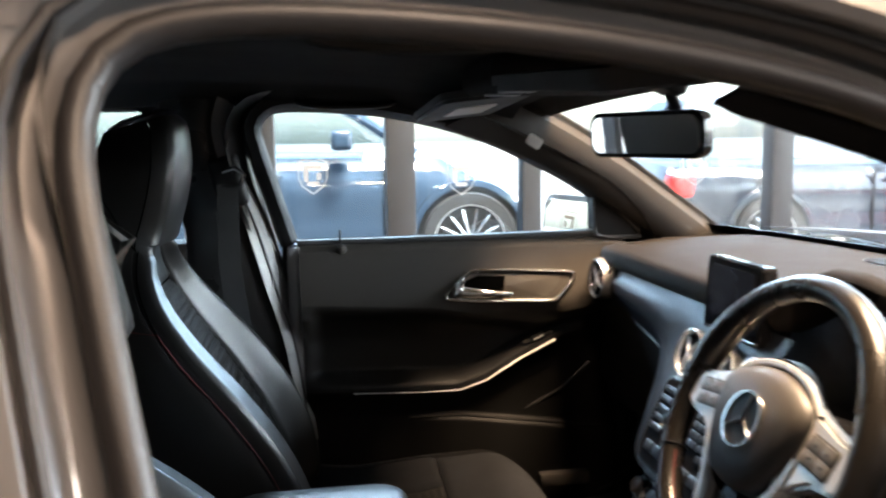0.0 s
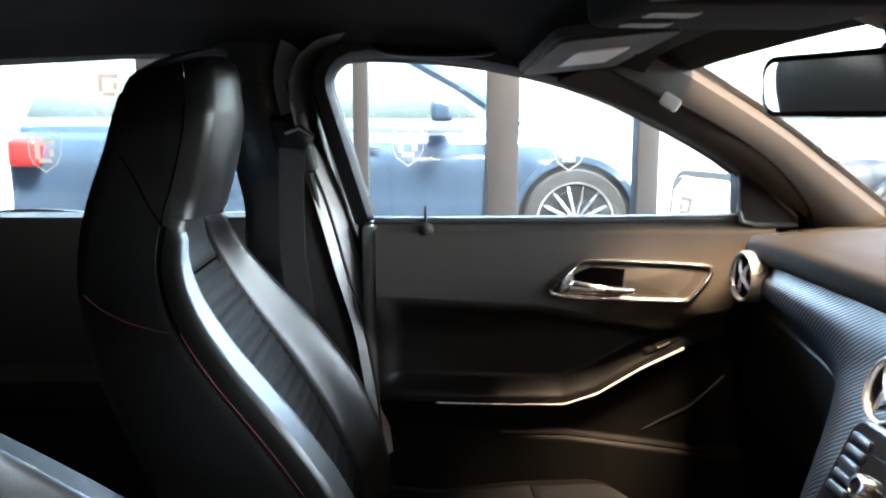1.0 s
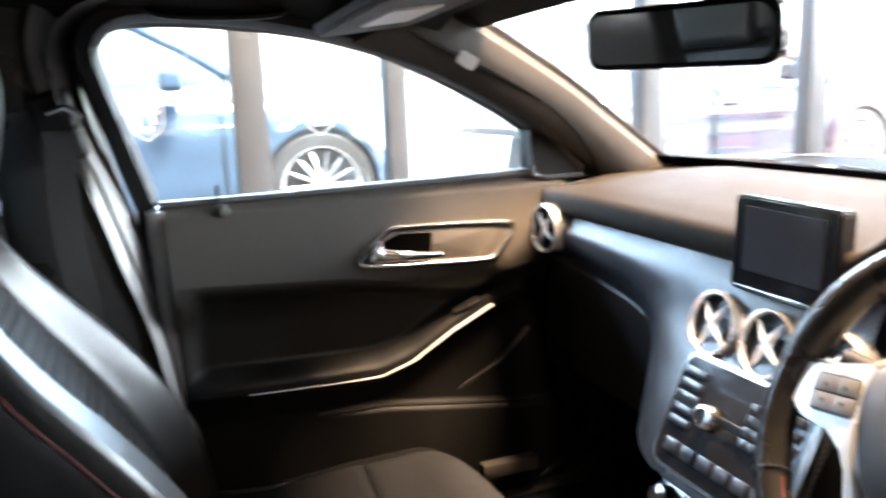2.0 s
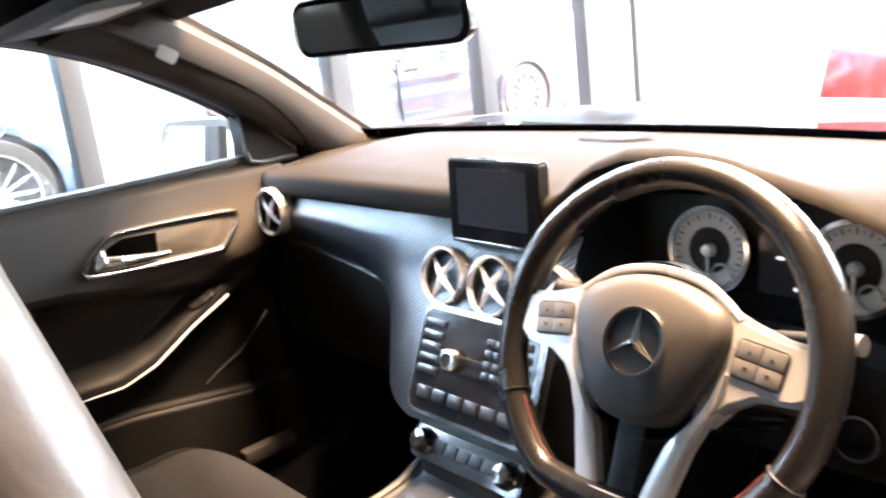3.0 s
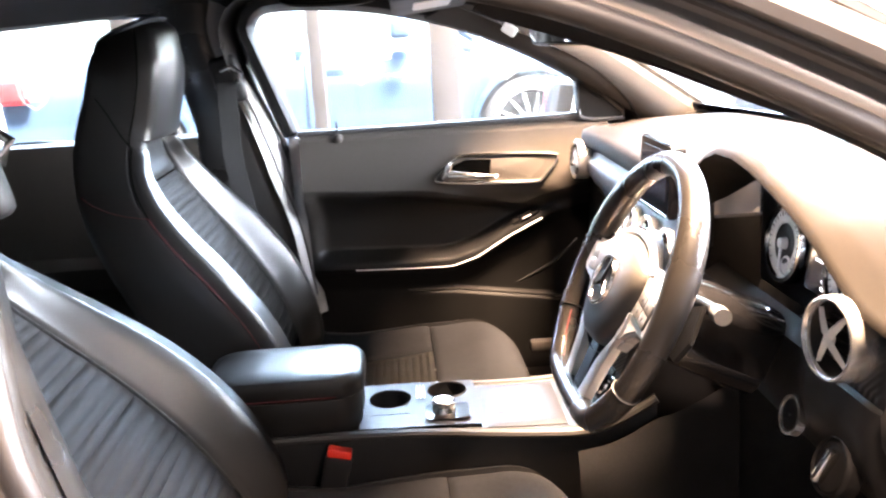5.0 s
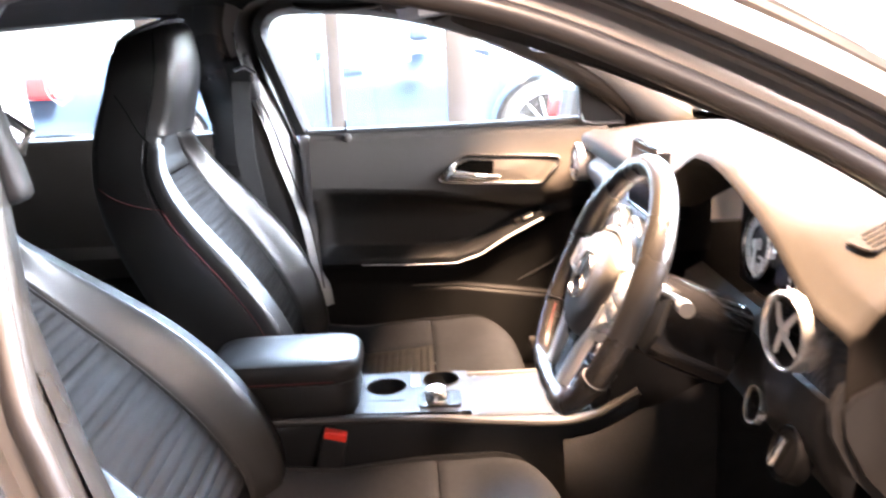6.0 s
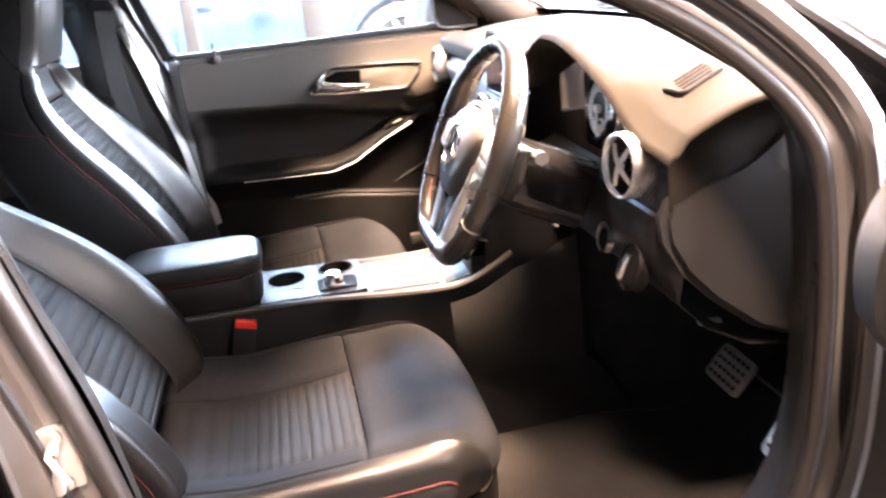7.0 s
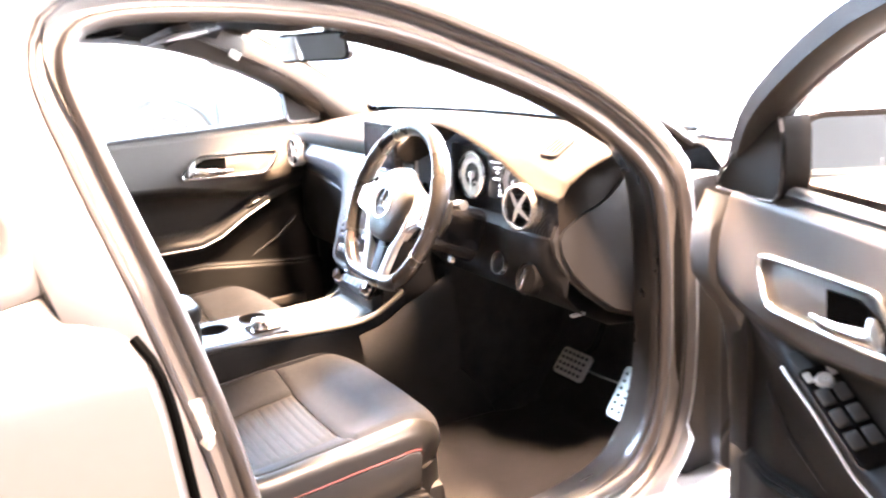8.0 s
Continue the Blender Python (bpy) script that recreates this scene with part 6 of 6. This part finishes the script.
    part("knob_top", lathe([(0.001, 0.0246), (0.013, 0.0243)], mk, 24), SILVER, kn)
    part("knob_base", plate(rounded(0.075, 0.062, 0.010), frame_at((-0.366, -0.056, zc + 0.0005), (0, 0, 1), (1, 0, 0)), 0.003, 0.001), GLOSSB, kn)
    # stowage lids
    for x0, x1, nm in ((-0.302, -0.168, "tray_lid"), (-0.158, -0.088, "ash_lid")):
        rows = []
        for f in np.linspace(0, 1, 14):
            x = x0 + (x1 - x0) * f
            ed = 0.0035 * smooth01(0, 0.06, f) * smooth01(0, 0.06, 1 - f)
            rows.append([(x, YC + v * 0.086, con_z(x) + 0.0005 + ed * smooth01(1.0, 0.93, abs(v))) for v in np.linspace(-1, 1, 21)])
        ld = part(nm, thicken(grid(rows), 0.003), CONSOLE, e, "satin grey sliding stowage lid")
        part("lid_mark", box((x0 + 0.026, YC - 0.01, con_z(x0 + 0.026) + 0.0045), (0.008, 0.045, 0.001), 0.0004), WHITE, ld)
    part("tray_bed", grid([[(x, YC + v, con_z(x) - 0.001) for v in (-0.094, 0.094)] for x in np.linspace(-0.312, -0.075, 12)]), CONSOLE, e)
    # arm rest box
    def cushion(cx, cz, w, d, rad, prof):
        return capped([[Vector((cx + px * k, YC - 0.002 + py * k, cz + h)) for px, py in rounded(w, d, rad, 8)] for k, h in prof])
    ar = part("arm_rest", cushion(-0.635, 0.602, 0.266, 0.166, 0.046, ((0.95, 0.0), (0.985, 0.003), (1.0, 0.010), (1.0, 0.022), (0.985, 0.031), (0.95, 0.037), (0.86, 0.0405), (0.5, 0.043))), LEATHER, e, "padded arm rest lid with a red seam")
    part("arm_base", cushion(-0.638, 0.538, 0.258, 0.160, 0.042, ((0.96, 0.0), (1.0, 0.012), (1.0, 0.054), (0.98, 0.063))), LEATHER, ar)
    part("arm_seam", tube([(-0.730, YC - 0.0840, 0.608), (-0.62, YC - 0.0848, 0.608), (-0.548, YC - 0.0842, 0.608)], 0.0013, k=5), STITCH, ar)
    part("rear_body", box((-0.86, YC, 0.46), (0.26, 0.20, 0.20), 0.02), SOFT, e)


console()


# ---------------------------------------------------------------- pedals, mats, roof fittings
def pedal(name, c, w, h, tilt, label, rows_, cols):
    e = thing(name, (c[0] + 0.1, c[1], 0.2), label, "pedal", "pedals")
    m = frame_at(c, (-math.cos(radians(tilt)), 0, math.sin(radians(tilt))), (0, -1, 0))
    part("plate", plate(rounded(w, h, 0.012), m, 0.008, 0.002), PEDAL, e, "brushed steel pedal plate")
    for i in range(rows_):
        for j in range(cols):
            x = (j - (cols - 1) / 2) * w * 0.86 / cols
            y = (i - (rows_ - 1) / 2) * h * 0.86 / rows_
            part("rubber_stud", lathe([(0.001, 0.0115), (0.0034, 0.011), (0.0042, 0.008)], m @ Matrix.Translation((x, y, 0)), 10), RUBBER, e)
    part("arm", tube([Vector(c) + Vector((0.008, 0, 0)), Vector(c) + Vector((0.07, 0, 0.03)), Vector(c) + Vector((0.16, 0, 0.20))], 0.010, k=8), BLACK, e)


pedal("brake_pedal", (0.316, -0.350, 0.360), 0.110, 0.072, 40, "brushed steel brake pedal with rubber studs", 4, 6)
pedal("accelerator_pedal", (0.318, -0.535, 0.345), 0.055, 0.125, 34, "brushed steel accelerator pedal with rubber studs", 6, 2)


def floor_mat(side, label):
    """The edge beside the tunnel has a bite where the carpet bulges."""
    e = thing("floor_mat", (0.0, side * 0.42, 0.18), label, "floor mat", "floor mats")
    inner = [(-0.18, 0.160), (0.10, 0.166), (0.19, 0.172), (0.235, 0.196), (0.265, 0.206), (0.30, 0.196), (0.36, 0.180), (0.44, 0.178)]
    rows = []
    for x in np.linspace(-0.18, 0.40, 40):
        y0 = interp(inner, x)
        rows.append([(x, side * (y0 + (0.68 - y0) * v), 0.200 + 0.02 * smooth01(0.2, 0.34, x) + 0.12 * smooth01(0.30, 0.46, x) + 0.003 * math.sin(14 * v + 17 * x)) for v in np.linspace(0, 1, 16)])
    part("velour_sheet", thicken(grid(rows), 0.008), MATS, e)
    ed = [Vector(p) for p in rows[0]] + [Vector(r[-1]) for r in rows[1:]] + [Vector(p) for p in rows[-1][::-1]][1:] + [Vector(r[0]) for r in rows[::-1]][1:-1]
    part("binding", tube([p + Vector((0, 0, 0.004)) for p in ed], 0.0036, closed=True, k=6), EDGE, e, "grey stitched binding")


floor_mat(-1, "dark velour driver floor mat with grey binding")
floor_mat(1, "dark velour passenger floor mat with grey binding")


def roof_fittings():
    e = thing("rear_view_mirror", (-0.13, -0.02, 1.2), "black-framed rear view mirror on the windscreen", "mirror")
    m = frame_at((-0.133, 0.020, 1.175), (-0.93, -0.33, -0.08), (0.33, -0.93, 0))
    rows = []
    for k, h in ((0.94, 0.006), (1.0, 0.003), (1.0, -0.012), (0.86, -0.030), (0.5, -0.038)):
        rows.append([m @ Vector((x * k, y * k, h)) for x, y in rounded(0.250, 0.070, 0.022, 6)])
    hs = part("housing", capped(rows), GLOSSB, e)
    part("mirror_glass", plate(rounded(0.234, 0.056, 0.018, 6), m @ Matrix.Translation((0, 0, 0.0055)), 0.0015, 0.0004), MIRROR, e, "bright mirror glass")
    part("stalk", tube([m @ Vector((0, 0.01, -0.03)), (-0.095, 0.0, 1.215), (-0.105, 0.0, 1.252)], 0.012, k=10), BLACK, e)
    part("sensor_cover", box((-0.128, 0.0, 1.258), (0.09, 0.07, 0.030), 0.018, m=pose(0, 0, 0, 0, 22, 0), seg=3), BLACK, e)
    for s in (1, -1):
        v = thing("sun_visor", (-0.3, s * 0.36, 1.24), "grey folded sun visor under the headliner", "sun visor", "sun visors")
        mv = frame_at((-0.335, s * 0.375, 1.236), (0.10, -s * 0.06, -1), (0, 1, 0))
        part("flap", plate(rounded(0.40, 0.165, 0.03, 6), mv @ Matrix.Translation((0, 0, -0.008)), 0.018, 0.006), VISORM, v)
        if s > 0:
            part("vanity_cover", plate(rounded(0.16, 0.075, 0.008), mv @ Matrix.Translation((0.0, 0.0, 0.0095)), 0.003, 0.001), LABEL, v, "pale vanity mirror cover")
        part("pivot", tube([(-0.26, s * 0.555, 1.262), (-0.258, s * 0.555, 1.238), (-0.262, s * 0.40, 1.236)], 0.006, k=8), BLACK, v)
        g = thing("grab_handle", (-0.55, s * 0.6, 1.24), "black roof grab handle", "grab handle", "grab handles")
        part("grip", tube(spline([(-0.66, s * 0.60, 1.262), (-0.63, s * 0.572, 1.246), (-0.55, s * 0.566, 1.242), (-0.47, s * 0.572, 1.246), (-0.44, s * 0.60, 1.262)], 20), 0.010, k=8, flat=0.7), BLACK, g)
    o = thing("roof_console", (-0.32, YC, 1.29), "dark overhead lamp console", "lamp")
    part("housing", box((-0.27, YC, 1.262), (0.26, 0.24, 0.05), 0.022, seg=4), HEADL, o)
    for s in (-1, 1):
        part("reading_lamp", plate(rounded(0.05, 0.045, 0.008), frame_at((-0.35, YC + s * 0.045, 1.2375), (0, 0, -1), (1, 0, 0)), 0.003, 0.001), KEYPL, o)
    for s, L in ((1, 0.62), (-1, 0.55)):
        w = thing("wiper", (0.42, s * 0.3, 0.95), "black windscreen wiper at the screen's foot", "wiper", "wipers")
        part("blade", tube([(0.425 - 0.10 * abs(y / 0.73) ** 2 + 0.025, y, 0.948) for y in np.linspace(s * 0.36 - L / 2, s * 0.36 + L / 2, 12)], 0.006, k=6), RUBBER, w)
        part("arm", tube([(0.47, s * 0.36 - 0.25, 0.945), (0.455, s * 0.36, 0.955)], 0.007, k=6), BLACK, w)
        part("nozzle", box((0.425, s * 0.36, 0.958), (0.012, 0.022, 0.008), 0.002), SILVER, w)


roof_fittings()


def striker():
    e = thing("door_striker", (-0.686, -0.83, 0.694), "bright steel door lock striker on the pillar", "striker")
    part("base", box((-0.695, -0.812, 0.695), (0.036, 0.010, 0.075), 0.004, m=pose(0, 0, 0, 0, 0, 18)), PEDAL, e)
    part("loop", tube([(-0.700, -0.812, 0.712), (-0.694, -0.845, 0.714), (-0.690, -0.850, 0.695), (-0.694, -0.845, 0.676), (-0.700, -0.812, 0.678)], 0.006, k=8), PEDAL, e)
    for z in (0.722, 0.668):
        part("bolt", lathe([(0.001, 0.005), (0.008, 0.004), (0.009, 0.0)], frame_at((-0.695, -0.818, z), (0, -1, 0), (1, 0, 0)), 12), PEDAL, e)


striker()
